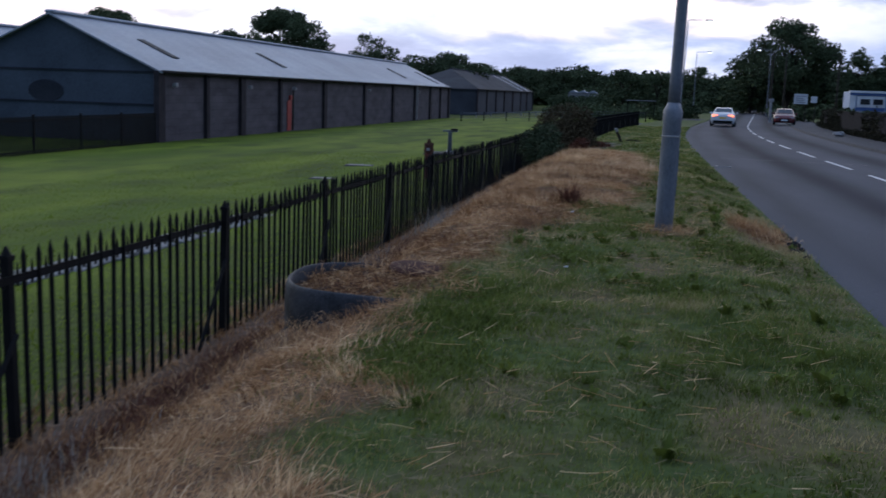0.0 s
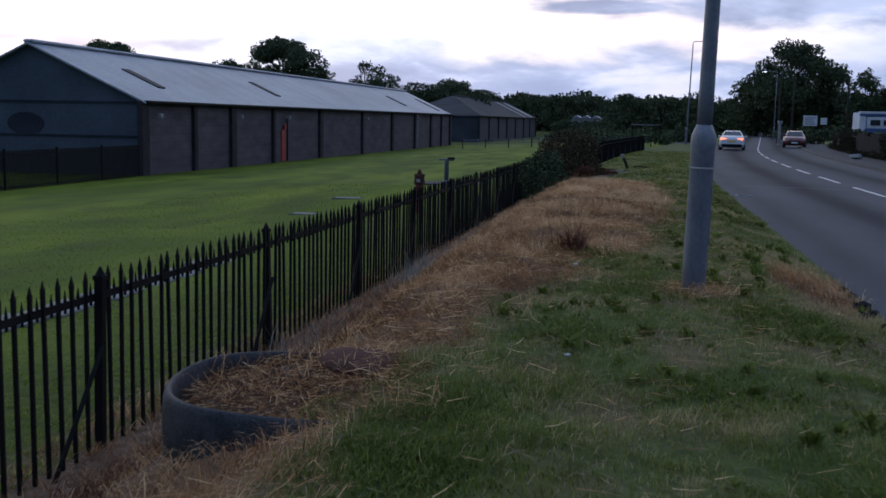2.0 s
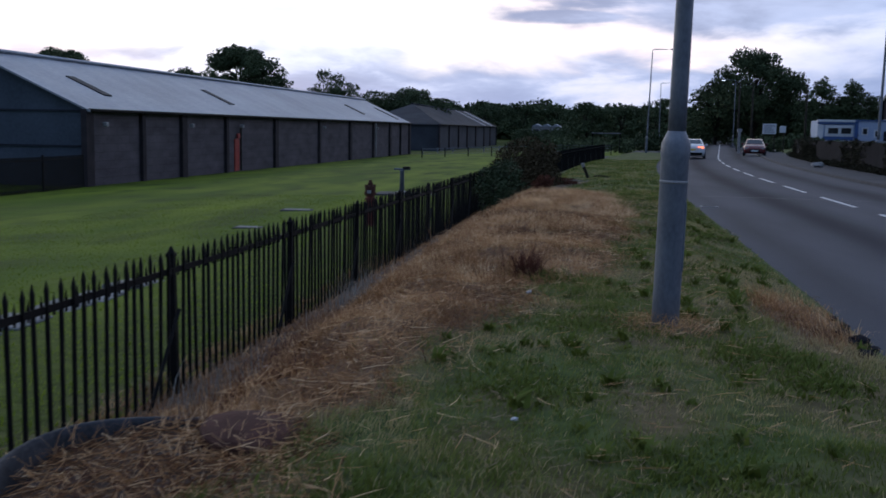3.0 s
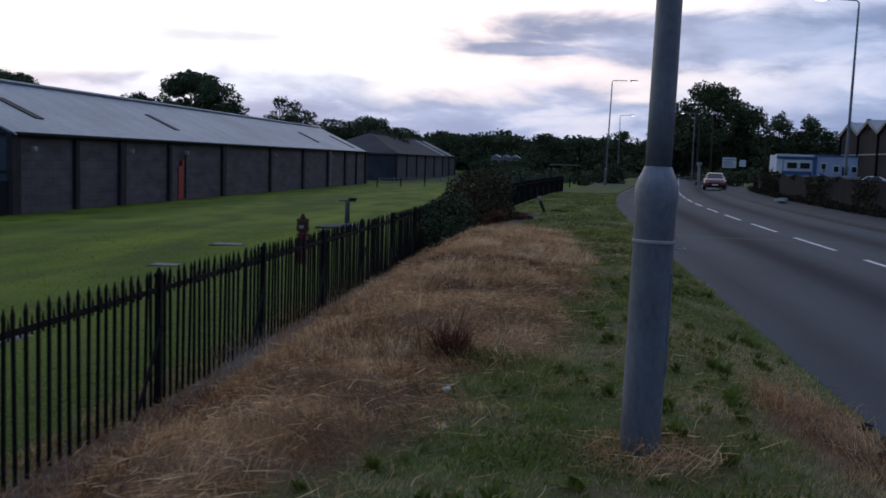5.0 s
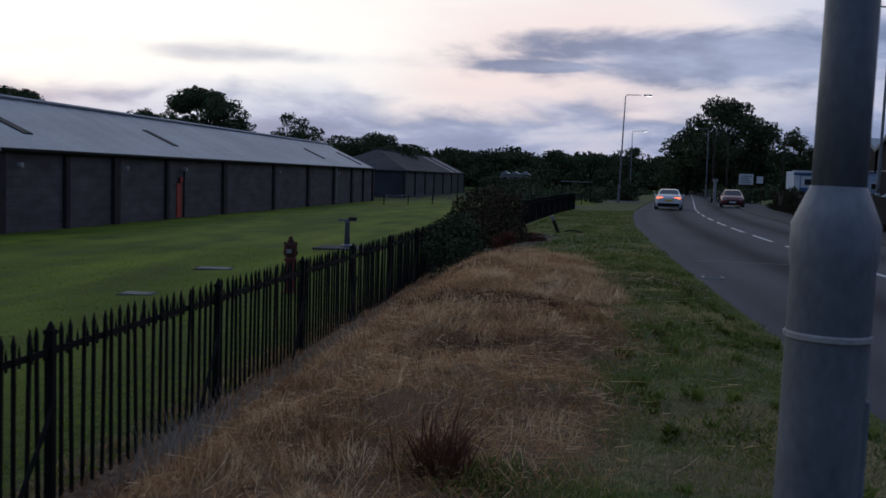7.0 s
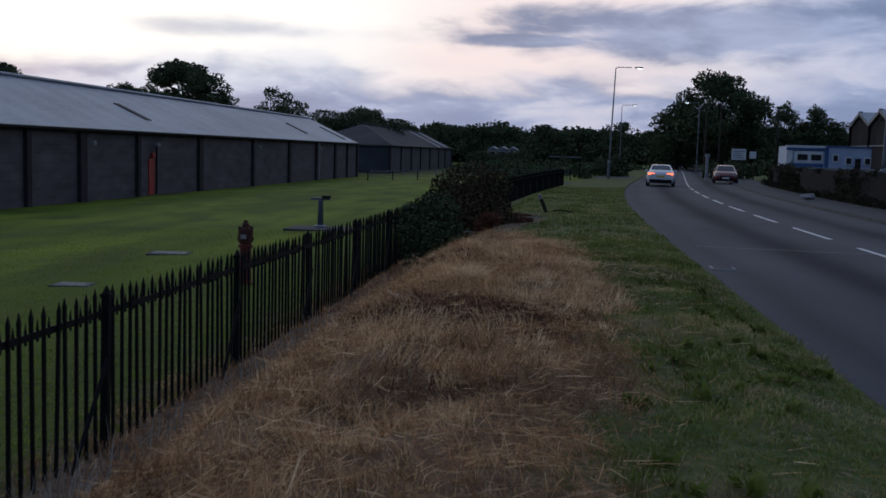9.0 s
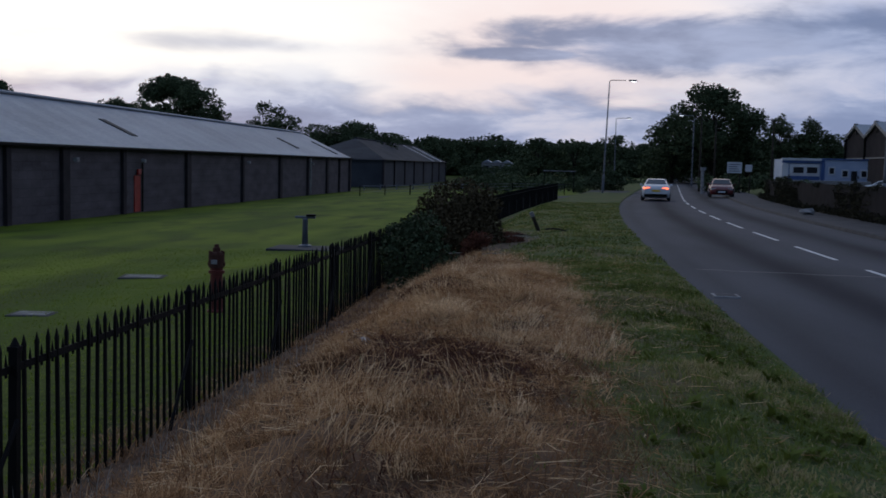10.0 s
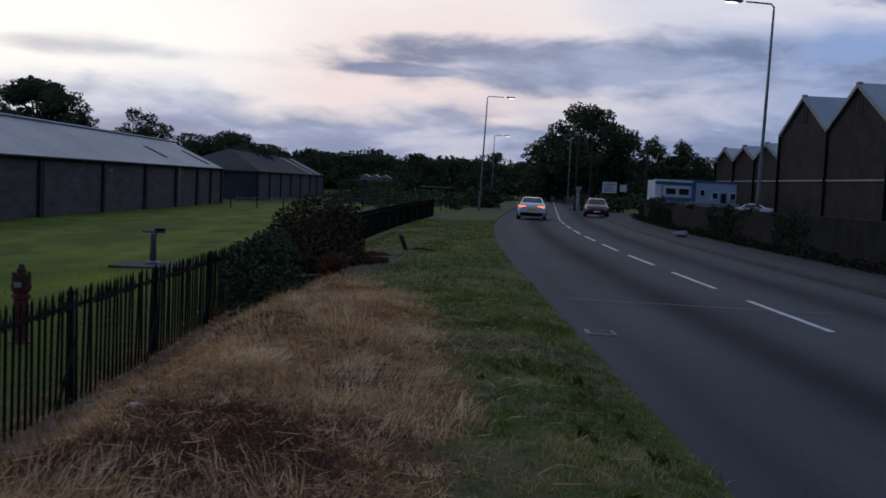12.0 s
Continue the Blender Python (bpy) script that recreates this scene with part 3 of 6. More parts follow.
DARKTREE = "dark silhouetted broadleaf tree against the dusk sky"
for i, (x, y, h, w, lean, blobs) in enumerate([(-66.3, 190, 19.2, 16, 0.0, 46), (-103, 190, 18.5, 17, 0, 40), (-80, 196, 15.5, 12, 0, 14), (-54, 200, 15.5, 11, 0.05, 9), (-49, 198, 13, 13, 0, 12), (-40, 210, 11.5, 20, 0, 20)]):
    tree("field_tree", DARKTREE + " behind the sheds", h, w, 10 + i, (x, y, -2.2), lean, blobs=blobs, density=8.5, size=0.25, trunk=0.30 if i < 2 else 0.25)
for i, (x, y, h, w, blobs) in enumerate([(22.7, 170, 15.6, 13.5, 36), (18.0, 178, 11.5, 9, 20), (28.3, 172, 12.3, 8, 24), (40.0, 205, 13.4, 5.6, 24), (44.7, 205, 13.0, 4.8, 26), (48, 207, 10.5, 8, 16), (53, 210, 10, 9, 16), (36, 206, 9.5, 7, 16), (25, 190, 10, 12, 20)]):
    tree("roadside_tree", DARKTREE + " beside the road", h, w, 40 + i, (x, y, -0.4), 0.0, blobs=blobs, trunk=0.06 if w < 9 else 0.16, density=9, size=0.22)
for i, (x, y, h, w) in enumerate([(-44, 290, 11.5, 15), (-33, 292, 10.8, 15), (-22, 288, 10, 14), (-4, 250, 9.6, 12), (4, 245, 8.8, 10), (13, 252, 10.6, 14), (20, 255, 9, 10), (-13, 282, 9.6, 14), (8, 270, 9, 14), (27, 262, 9.5, 12), (-54, 292, 11.5, 15)]):
    tree("wood_edge_tree", "dark round-headed tree at the edge of the wood", h, w, 70 + i, (x, y, -1.0), 0.0, blobs=15, trunk=0.08, density=5, size=0.32)

rng = np.random.default_rng(6)
low_blobs = []
for k in range(70):
    x = 14.5 + 40 * k / 69 + rng.normal() * 0.6
    low_blobs.append(((x, 178 + rng.random() * 8 + (24 if x > 31 else 0), 0.5 + rng.random() * (5.4 + max(0, x - 33) * 0.12)), (1.6 + rng.random(), 1.8, 1.2 + 0.9 * rng.random())))
V, Fc = leaf_cloud(rng, low_blobs, 6, 0.28)
tagged(np_mesh("roadside_thicket", V, Fc, LEAF), "dense dark undergrowth below the roadside trees", "thicket", kind="stuff")
rng = np.random.default_rng(5)
far_blobs = []
for k in range(190):
    x = -230 + 480 * k / 189 + rng.normal() * 3
    far_blobs.append(((x, 330 + rng.random() * 40, 2.5 + rng.random() * 3.2), (7 + 4 * rng.random(), 6, 4 + 2.2 * rng.random())))
V, Fc = leaf_cloud(rng, far_blobs, 1.6, 0.75)
woods = np_mesh("far_woodland", V, Fc, LEAF)
tagged(woods, "dark band of distant woodland along the horizon", "woodland", kind="stuff")


def shrub(label, at, blobs, seed, material, density=280, size=0.045):
    rng = np.random.default_rng(seed)
    ob = thing("shrub", label, "shrub", at)
    bm = bmesh.new()
    for c, r in blobs:
        for j in range(4):
            tube(bm, [(c[0] * 0.3, c[1] * 0.3, -0.1), (c[0] * 0.7, c[1] * 0.7, c[2] * 0.5), (c[0] + r[0] * 0.5 * rng.normal(), c[1] + r[1] * 0.5 * rng.normal(), c[2] + r[2] * 0.4)], [0.03, 0.02, 0.006], 5)
    part("stems", bm, BARK, ob, "dark woody stems")
    V, Fc = leaf_cloud(rng, blobs, density, size, 0.6)
    np_mesh("foliage", V, Fc, material, ob)
    return ob


shrub("dense dark green shrub grown through the railings", on_ground(-3.2, 36.0), [((0, 0, 0.7), (0.8, 0.9, 0.75)), ((0.3, -0.2, 0.45), (0.6, 0.7, 0.5)), ((-0.4, 0.3, 0.9), (0.5, 0.5, 0.5)), ((0.1, 0.4, 1.25), (0.5, 0.6, 0.42))], 3, SHRUB)
shrub("taller brownish bramble thicket against the railings", on_ground(-3.3, 42.0), [((0, 0, 0.9), (1.1, 1.4, 0.9)), ((0.6, 1.2, 0.9), (0.9, 1.2, 0.95)), ((0.2, 1.5, 1.6), (0.9, 1.0, 0.6)), ((0.9, -0.6, 0.7), (0.8, 0.9, 0.7)), ((1.0, 0.3, 1.6), (0.6, 0.7, 0.5))], 4, LEAFDRY, 240, 0.05)
shrub("round green bush beyond the site entrance", (4.3, 112.0, -0.35), [((0, 0, 0.8), (1.5, 1.5, 1.2)), ((1.0, 0.5, 0.7), (1.2, 1.2, 0.9))], 6, SHRUB, 40, 0.14)


# ---- railings ----
fence = thing("railing_fence", "black spiked iron railings with square posts and stays", "fence", kind="structure")
PITCH, PICKETS = 3.63, 21


def picket_mesh(h):
    bm = bmesh.new()
    s = 0.0128
    ring = [(s, 0.0), (s, h - 0.10), (s * 1.12, h - 0.075), (s * 0.12, h)]
    prev = None
    for r, z in ring:
        cur = [bm.verts.new((r * cx_, r * cy_, z)) for cx_, cy_ in ((-1, -1), (1, -1), (1, 1), (-1, 1))]
        if prev:
            for k in range(4):
                bm.faces.new((prev[k], prev[(k + 1) % 4], cur[(k + 1) % 4], cur[k]))
        prev = cur
    me = bpy.data.meshes.new("picket")
    bm.to_mesh(me)
    bm.free()
    me.materials.append(IRON)
    return me


def fx(y):
    return FENCE_U + float(bend(y)) * 1.0


def post_mesh():
    bm = boxes((-0.032, 0.032, -0.032, 0.032, -0.3, 1.42), (-0.04, 0.04, -0.04, 0.04, 1.40, 1.435))
    v = bmesh.ops.create_cone(bm, cap_ends=True, segments=8, radius1=0.04, radius2=0.008, depth=0.065, matrix=Matrix.Translation((0, 0, 1.467)))
    me = bpy.data.meshes.new("post")
    bm.to_mesh(me)
    bm.free()
    me.materials.append(IRON)
    return me


PICKET, POST = picket_mesh(1.48), post_mesh()
tip = picket_mesh(0.17)
far_v, far_f = [], []
base_v = np.array([v.co for v in PICKET.vertices])
base_f = np.array([tuple(p.vertices) for p in PICKET.polygons])
tip_v = np.array([v.co for v in tip.vertices]) * np.array([0.6, 0.6, 1.0])
y_post = 2.57
count = 0
post_no = 0
while y_post < 97:
    za = float(fence_top(y_post)) - FENCE_H
    zb = float(fence_top(y_post + PITCH)) - FENCE_H
    xa, xb = fx(y_post), fx(y_post + PITCH)
    rng = np.random.default_rng(100 + post_no)
    ob = new("post", POST)
    ob.parent, ob.location = fence, (xa, y_post, za)
    ob.rotation_euler = (rng.normal() * 0.012, rng.normal() * 0.012, math.atan2(xa - xb, PITCH))
    # two flat rails with the panel's fall
    for zr, hr in ((1.27, 0.055), (0.05, 0.04)):
        bm = bmesh.new()
        vs = box(bm, -0.008, 0.008, 0, 1, zr - hr / 2, zr + hr / 2)
        for v in vs:
            f = v.co.y
            v.co = Vector((v.co.x + xa + (xb - xa) * f, y_post + PITCH * f, v.co.z + za + (zb - za) * f))
        part("rail", bm, IRON, fence)
    # a stay slants from the post to the ground along the panel behind it
    bm = bmesh.new()
    tube(bm, [(xa + 0.05, y_post - 0.02, za + 0.9), (xa + 0.09, y_post - 0.85, za + 0.02)], [0.02, 0.02], 6)
    part("stay", bm, IRON, fence)
    tv = []
    for k in range(1, PICKETS):
        f = k / PICKETS
        p = np.array([xa + (xb - xa) * f, y_post + PITCH * f, za + (zb - za) * f + rng.normal() * 0.006])
        if count < 300:
            ob = new("picket", PICKET)
            ob.parent, ob.location = fence, p
            ob.rotation_euler = (rng.normal() * 0.008, rng.normal() * 0.008, 0)
            count += 1
        else:
            far_f.append(base_f + sum(len(a) for a in far_v))
            far_v.append(base_v + p)
    for k in range(PICKETS):
        f = (k + 0.5) / PICKETS
        tv.append(tip_v + np.array([xa + (xb - xa) * f, y_post + PITCH * f, za + (zb - za) * f + 1.215]))
    o = np.arange(len(tv))[:, None, None] * len(tip_v)
    np_mesh("rail_spikes", np.concatenate(tv), (base_f[None] + o).reshape(-1, 4), IRON, fence, "short spikes along the top rail")
    y_post += PITCH
    post_no += 1
tagged(np_mesh("far_pickets", np.concatenate(far_v), np.concatenate(far_f), IRON, fence), kind="stuff")


# ---- sheds ----
def shed(label, x0, width, y0, y1, base, eave, ridge, joints, roof_mat, wall_mat, gable_mat, lights=(), hip=0.0, pale=()):
    ob = thing("storage_shed", label, "shed")
    x1 = x0 - width
    xm = x0 - width / 2
    t = 0.3
    bays = [y0, *joints, y1]
    for a, b in zip(bays, bays[1:]):
        part("wall_panel", boxes((x0 - t, x0, a + 0.02, b - 0.02, base - 0.6, eave)), wall_mat, ob)
    part("back_wall", boxes((x1, x1 + t, y0, y1, base - 0.6, eave)), wall_mat, ob)
    for k, yy in enumerate(bays):
        hw = 0.22 if k % 2 else 0.40
        part("pier", boxes((x0 - 0.1, x0 + 0.22, yy - hw, yy + hw, base - 0.6, eave - 0.05), bevel=0.02), PIER, ob)
    part("gutter", boxes((x0 + 0.12, x0 + 0.42, y0 - 0.2, y1 + 0.2, eave - 0.2, eave - 0.02), bevel=0.04), IRON, ob, "black gutter")
    for yy, s in ((y0, 1), (y1, -1)):
        bm = bmesh.new()
        top = eave + 0.01 if hip and s == 1 else ridge
        a = [bm.verts.new(p) for p in ((x0, yy, base - 0.6), (x0, yy, eave), (xm, yy, top), (x1, yy, eave), (x1, yy, base - 0.6))]
        b = [bm.verts.new((v.co.x, yy + s * t, v.co.z)) for v in a]
        bm.faces.new(a)
        bm.faces.new(b[::-1])
        for k in range(5):
            bm.faces.new((a[k], a[(k + 1) % 5], b[(k + 1) % 5], b[k]))
        bmesh.ops.recalc_face_normals(bm, faces=bm.faces[:])
        part("gable_wall", bm, gable_mat, ob)
    for s, xe in ((1, x0), (-1, x1)):
        bm = bmesh.new()
        over = 0.35 * s
        zl = eave - 0.35 * (ridge - eave) / (width / 2)
        n = 60
        rows_ = []
        for k in range(n + 1):
            yy = y0 - 0.35 + (y1 - y0 + 0.7) * k / n
            dz_ = 0.03 * (k % 2)
            up = min(1.0, (yy - y0 + 0.35) / hip) if hip else 1.0
            rows_.append([bm.verts.new((xe + over, yy, zl + 0.06 + dz_)), bm.verts.new((xe + over + (xm - xe - over) * up, yy, zl + (ridge - zl) * up + 0.06 + dz_))])
        if hip:
            bmesh.ops.remove_doubles(bm, verts=rows_[0], dist=0.02)
            rows_[0] = [v for v in rows_[0] if v.is_valid]
        for p, q in zip(rows_, rows_[1:]):
            bm.faces.new((p[0], q[0], q[1], p[-1]) if len(p) > 1 else (p[0], q[0], q[1]))
        g = bmesh.ops.extrude_face_region(bm, geom=bm.faces[:])["geom"]
        bmesh.ops.translate(bm, verts=[v for v in g if isinstance(v, bmesh.types.BMVert)], vec=(0, 0, -0.1))
        bmesh.ops.recalc_face_normals(bm, faces=bm.faces[:])
        part("roof_slope", bm, roof_mat, ob)
    if hip:
        bm = bmesh.new()
        zl = eave - 0.35 * (ridge - eave) / (width / 2)
        fc = bm.faces.new([bm.verts.new(p) for p in ((x0 + 0.35, y0 - 0.35, zl + 0.05), (xm, y0 - 0.35 + hip, ridge + 0.05), (x1 - 0.35, y0 - 0.35, zl + 0.05))])
        e = bmesh.ops.extrude_face_region(bm, geom=[fc])["geom"]
        bmesh.ops.translate(bm, verts=[v for v in e if isinstance(v, bmesh.types.BMVert)], vec=(0, 0, -0.1))
        bmesh.ops.recalc_face_normals(bm, faces=bm.faces[:])
        part("hip_slope", bm, roof_mat, ob, "sloping hipped end of the roof")
    for yy0, wid in pale:
        bm = bmesh.new()
        nrm = Vector((ridge - eave, 0, width / 2)).normalized() * 0.16
        c = [Vector((x0 + (xm - x0) * f_, yy0 + wid * g_, eave + (ridge - eave) * f_)) + nrm for f_, g_ in ((0.0, 0), (0.0, 1), (0.96, 1), (0.96, 0))]
        fc = bm.faces.new([bm.verts.new(v) for v in c])
        e = bmesh.ops.extrude_face_region(bm, geom=[fc])["geom"]
        bmesh.ops.translate(bm, verts=[v for v in e if isinstance(v, bmesh.types.BMVert)], vec=(0, 0, -0.09))
        bmesh.ops.recalc_face_normals(bm, faces=bm.faces[:])
        part("clear_sheet", bm, ROOF, ob, "pale replaced strip of roof sheeting")
    part("ridge_cap", boxes((xm - 0.3, xm + 0.3, y0 + hip - 0.3, y1 + 0.3, ridge + 0.02, ridge + 0.22), bevel=0.08), roof_mat, ob)
    for yy0, f0, f1 in lights:
        bm = bmesh.new()
        sl = Vector((-width / 2, 0, ridge - eave))
        nrm = Vector((ridge - eave, 0, width / 2)).normalized()
        p = Vector((x0, yy0, eave))
        c = [p + sl * f0 - Vector((0, 0.45, 0)), p + sl * f0 + Vector((0, 0.45, 0)), p + sl * f1 + Vector((0, 0.45, 0)), p + sl * f1 - Vector((0, 0.45, 0))]
        lo, hi = [bm.verts.new(v) for v in c], [bm.verts.new(v + nrm * 0.13) for v in c]
        bm.faces.new(hi)
        for k in range(4):
            bm.faces.new((lo[k], lo[(k + 1) % 4], hi[(k + 1) % 4], hi[k]))
        bmesh.ops.recalc_face_normals(bm, faces=bm.faces[:])
        part("rooflight", bm, ROOFLIGHT, ob, "dark glazed rooflight strip")
    return ob


WX = -26.5
main_shed = shed("long grey block storage shed with a pale sheet roof", WX, 12.9, 54.5, 144.6, -1.75, 2.3, 5.25, [60.9, 66.8, 74.4, 85.6, 98.7, 110.8, 121.9, 131.4, 138.2], ROOF, BLOCK, GABLE, [(60.0, 0.24, 0.60), (80.0, 0.24, 0.60), (124.0, 0.24, 0.60), (140.0, 0.1, 0.6)])
part("door", boxes((WX - 0.1, WX + 0.06, 76.2, 77.1, -1.75, 0.55)), REDPAINT, main_shed, "narrow red door")
part("painted_mark", lathe([(1.0, -0.01), (1.0, 0.01)], 24), SHED2, main_shed, "faded dark round painted mark").matrix_basis = Matrix.Translation((-33.4, 54.47, 0.95)) @ Matrix.Rotation(radians(90), 4, "X") @ Matrix.Diagonal((1.1, 0.62, 1, 1))
for z_ in (2.12, 0.3):
    part("gable_trim", boxes((WX - 12.88, WX - 0.02, 54.42, 54.497, z_, z_ + 0.09)), SHED2, main_shed, "dark horizontal trim across the gable")
part("service_pipe", boxes((WX + 0.06, WX + 0.15, 77.3, 77.42, -1.75, 1.4), bevel=0.02), IRON, main_shed, "dark pipe beside the red door")
part("door_box", boxes((WX + 0.06, WX + 0.2, 76.5, 76.95, 0.6, 0.95), bevel=0.02), REDPAINT, main_shed, "small red alarm box")
for yy_ in (55.9, 67.6, 76.9, 99.6, 123.0):
    part("wall_lamp", boxes((WX + 0.22, WX + 0.5, yy_ - 0.15, yy_ + 0.15, 1.35, 1.6), bevel=0.04), CONC, main_shed, "small bulkhead lamp")
part("downpipe", boxes((WX + 0.22, WX + 0.36, 122.3, 122.5, -1.75, 2.1), bevel=0.03), CONC, main_shed, "pale downpipe")
shed("second storage shed with a dark weathered roof", WX, 14, 171, 262, -2.2, 2.3, 5.7, [182, 194, 206, 220, 235, 248], ROOFDARK, SLATEWALL, SLATEWALL, hip=14.0, pale=[(236, 2.6), (250, 3.4)])
shed("neighbouring shed with a pale sheet roof", WX - 13.2, 12.9, 54.5, 144.6, -1.75, 2.3, 5.25, [85, 115], ROOF, BLOCK, GABLE)


# ---- dark railings that run on from the shed's corner ----
yard = thing("yard_railing", "tall dark close-set yard railings beside the shed gable", "fence", kind="structure")
YX = WX + 0.1
for y0_ in np.arange(22, 54, 4.0):
    za, zb = float(ground_z(YX, y0_)), float(ground_z(YX, y0_ + 4))
    part("post", boxes((YX - 0.05, YX + 0.05, y0_ - 0.05, y0_ + 0.05, za - 0.3, za + 1.75), bevel=0.01), IRON, yard)
    for zr in (0.12, 1.5):
        bm = bmesh.new()
        for v in box(bm, YX - 0.02, YX + 0.02, 0, 1, zr - 0.03, zr + 0.03):
            f = v.co.y
            v.co = Vector((v.co.x, y0_ + 4 * f, v.co.z + za + (zb - za) * f))
        part("rail", bm, IRON, yard)
    bm = bmesh.new()
    for yp in np.arange(y0_ + 0.1, y0_ + 4, 0.115):
        zp = za + (zb - za) * (yp - y0_) / 4
        box(bm, YX - 0.012, YX + 0.012, yp - 0.028, yp + 0.028, zp - 0.05, zp + 1.66)
    tagged(part("pales", bm, IRON, yard), kind="stuff")

# ---- lamp columns ----
def lamp_column(label, at, h=9.6, arm=-1.3, lean=0.0, lit=True, collar=1.45, r=0.1, strap=False):
    ob = thing("street_lamp", label, "street lamp", at, "lamp columns along the road")
    part("lower_shaft", lathe([(r * 1.02, -0.3), (r, 0.3), (r, collar - 0.06), (r * 1.05, collar - 0.04), (r * 1.05, collar + 0.06), (r * 0.66, collar + 0.16)], 20), GALV, ob, smooth=True)
    part("upper_shaft", lathe([(r * 0.645, collar + 0.14), (r * 0.64, collar + 0.5), (r * 0.63, collar + 0.9), (r * 0.62, collar + 1.5), (r * 0.55, h * 0.6), (r * 0.40, h - 0.25)], 20), GALV, ob, smooth=True)
    s = math.copysign(1, arm)
    bm = bmesh.new()
    tube(bm, [(0, 0, h - 0.3), (0, 0, h - 0.1), (s * 0.12, 0, h + 0.02), (arm * 0.7, 0, h + 0.05)], [0.04, 0.038, 0.035, 0.03], 8)
    part("bracket_arm", bm, GALV, ob, smooth=True)
    bm = boxes((-0.35, 0.35, -0.13, 0.13, -0.05, 0.07), bevel=0.045)
    bmesh.ops.translate(bm, verts=bm.verts[:], vec=(arm, 0, h + 0.05))
    head = part("lantern", bm, IRON if not lit else GALV, ob)
    bm = lathe([(0.02, -0.05), (0.13, -0.03), (0.14, 0.0)], 12)
    bmesh.ops.scale(bm, vec=(1.9, 0.8, 1), verts=bm.verts[:])
    bmesh.ops.translate(bm, verts=bm.verts[:], vec=(arm + s * 0.1, 0, h - 0.005))
    part("lens", bm, LAMPLIT if lit else DARKGLASS, head, "lit lamp lens" if lit else "")
    part("access_door", boxes((r * 0.55, r * 1.02, -0.05, 0.05, 0.45, 1.0), bevel=0.006), GALV, ob)
    if strap:
        part("strap", lathe([(r * 1.0, 1.15), (r * 1.06, 1.155), (r * 1.06, 1.167), (r * 1.0, 1.172)], 20), CONC, ob, "thin pale banding strap")
    ob.rotation_euler = (0, lean, 0)
    return ob


near = lamp_column("grey steel lamp column with a shouldered base on the verge", (0.378, 12.75, 0.0), 9.6, 1.3, radians(1.1), True, 1.40, 0.109, True)
lamp_column("grey lamp column beside the bend in the road", (3.8, 101, -0.42), 9.4, 1.9, 0.028, r=0.11)
lamp_column("tall grey lamp column in front of the dark wall", (12.95, 57.0, -0.25), 9.6, -1.6, 0.018, r=0.11)
lamp_column("far grey lamp column on the footpath", (17.4, 150.0, -0.3), 9.0, -1.5, 0)
lamp_column("far grey lamp column on the verge", (7.5, 150.0, -0.3), 8.5, 1.6, 0)


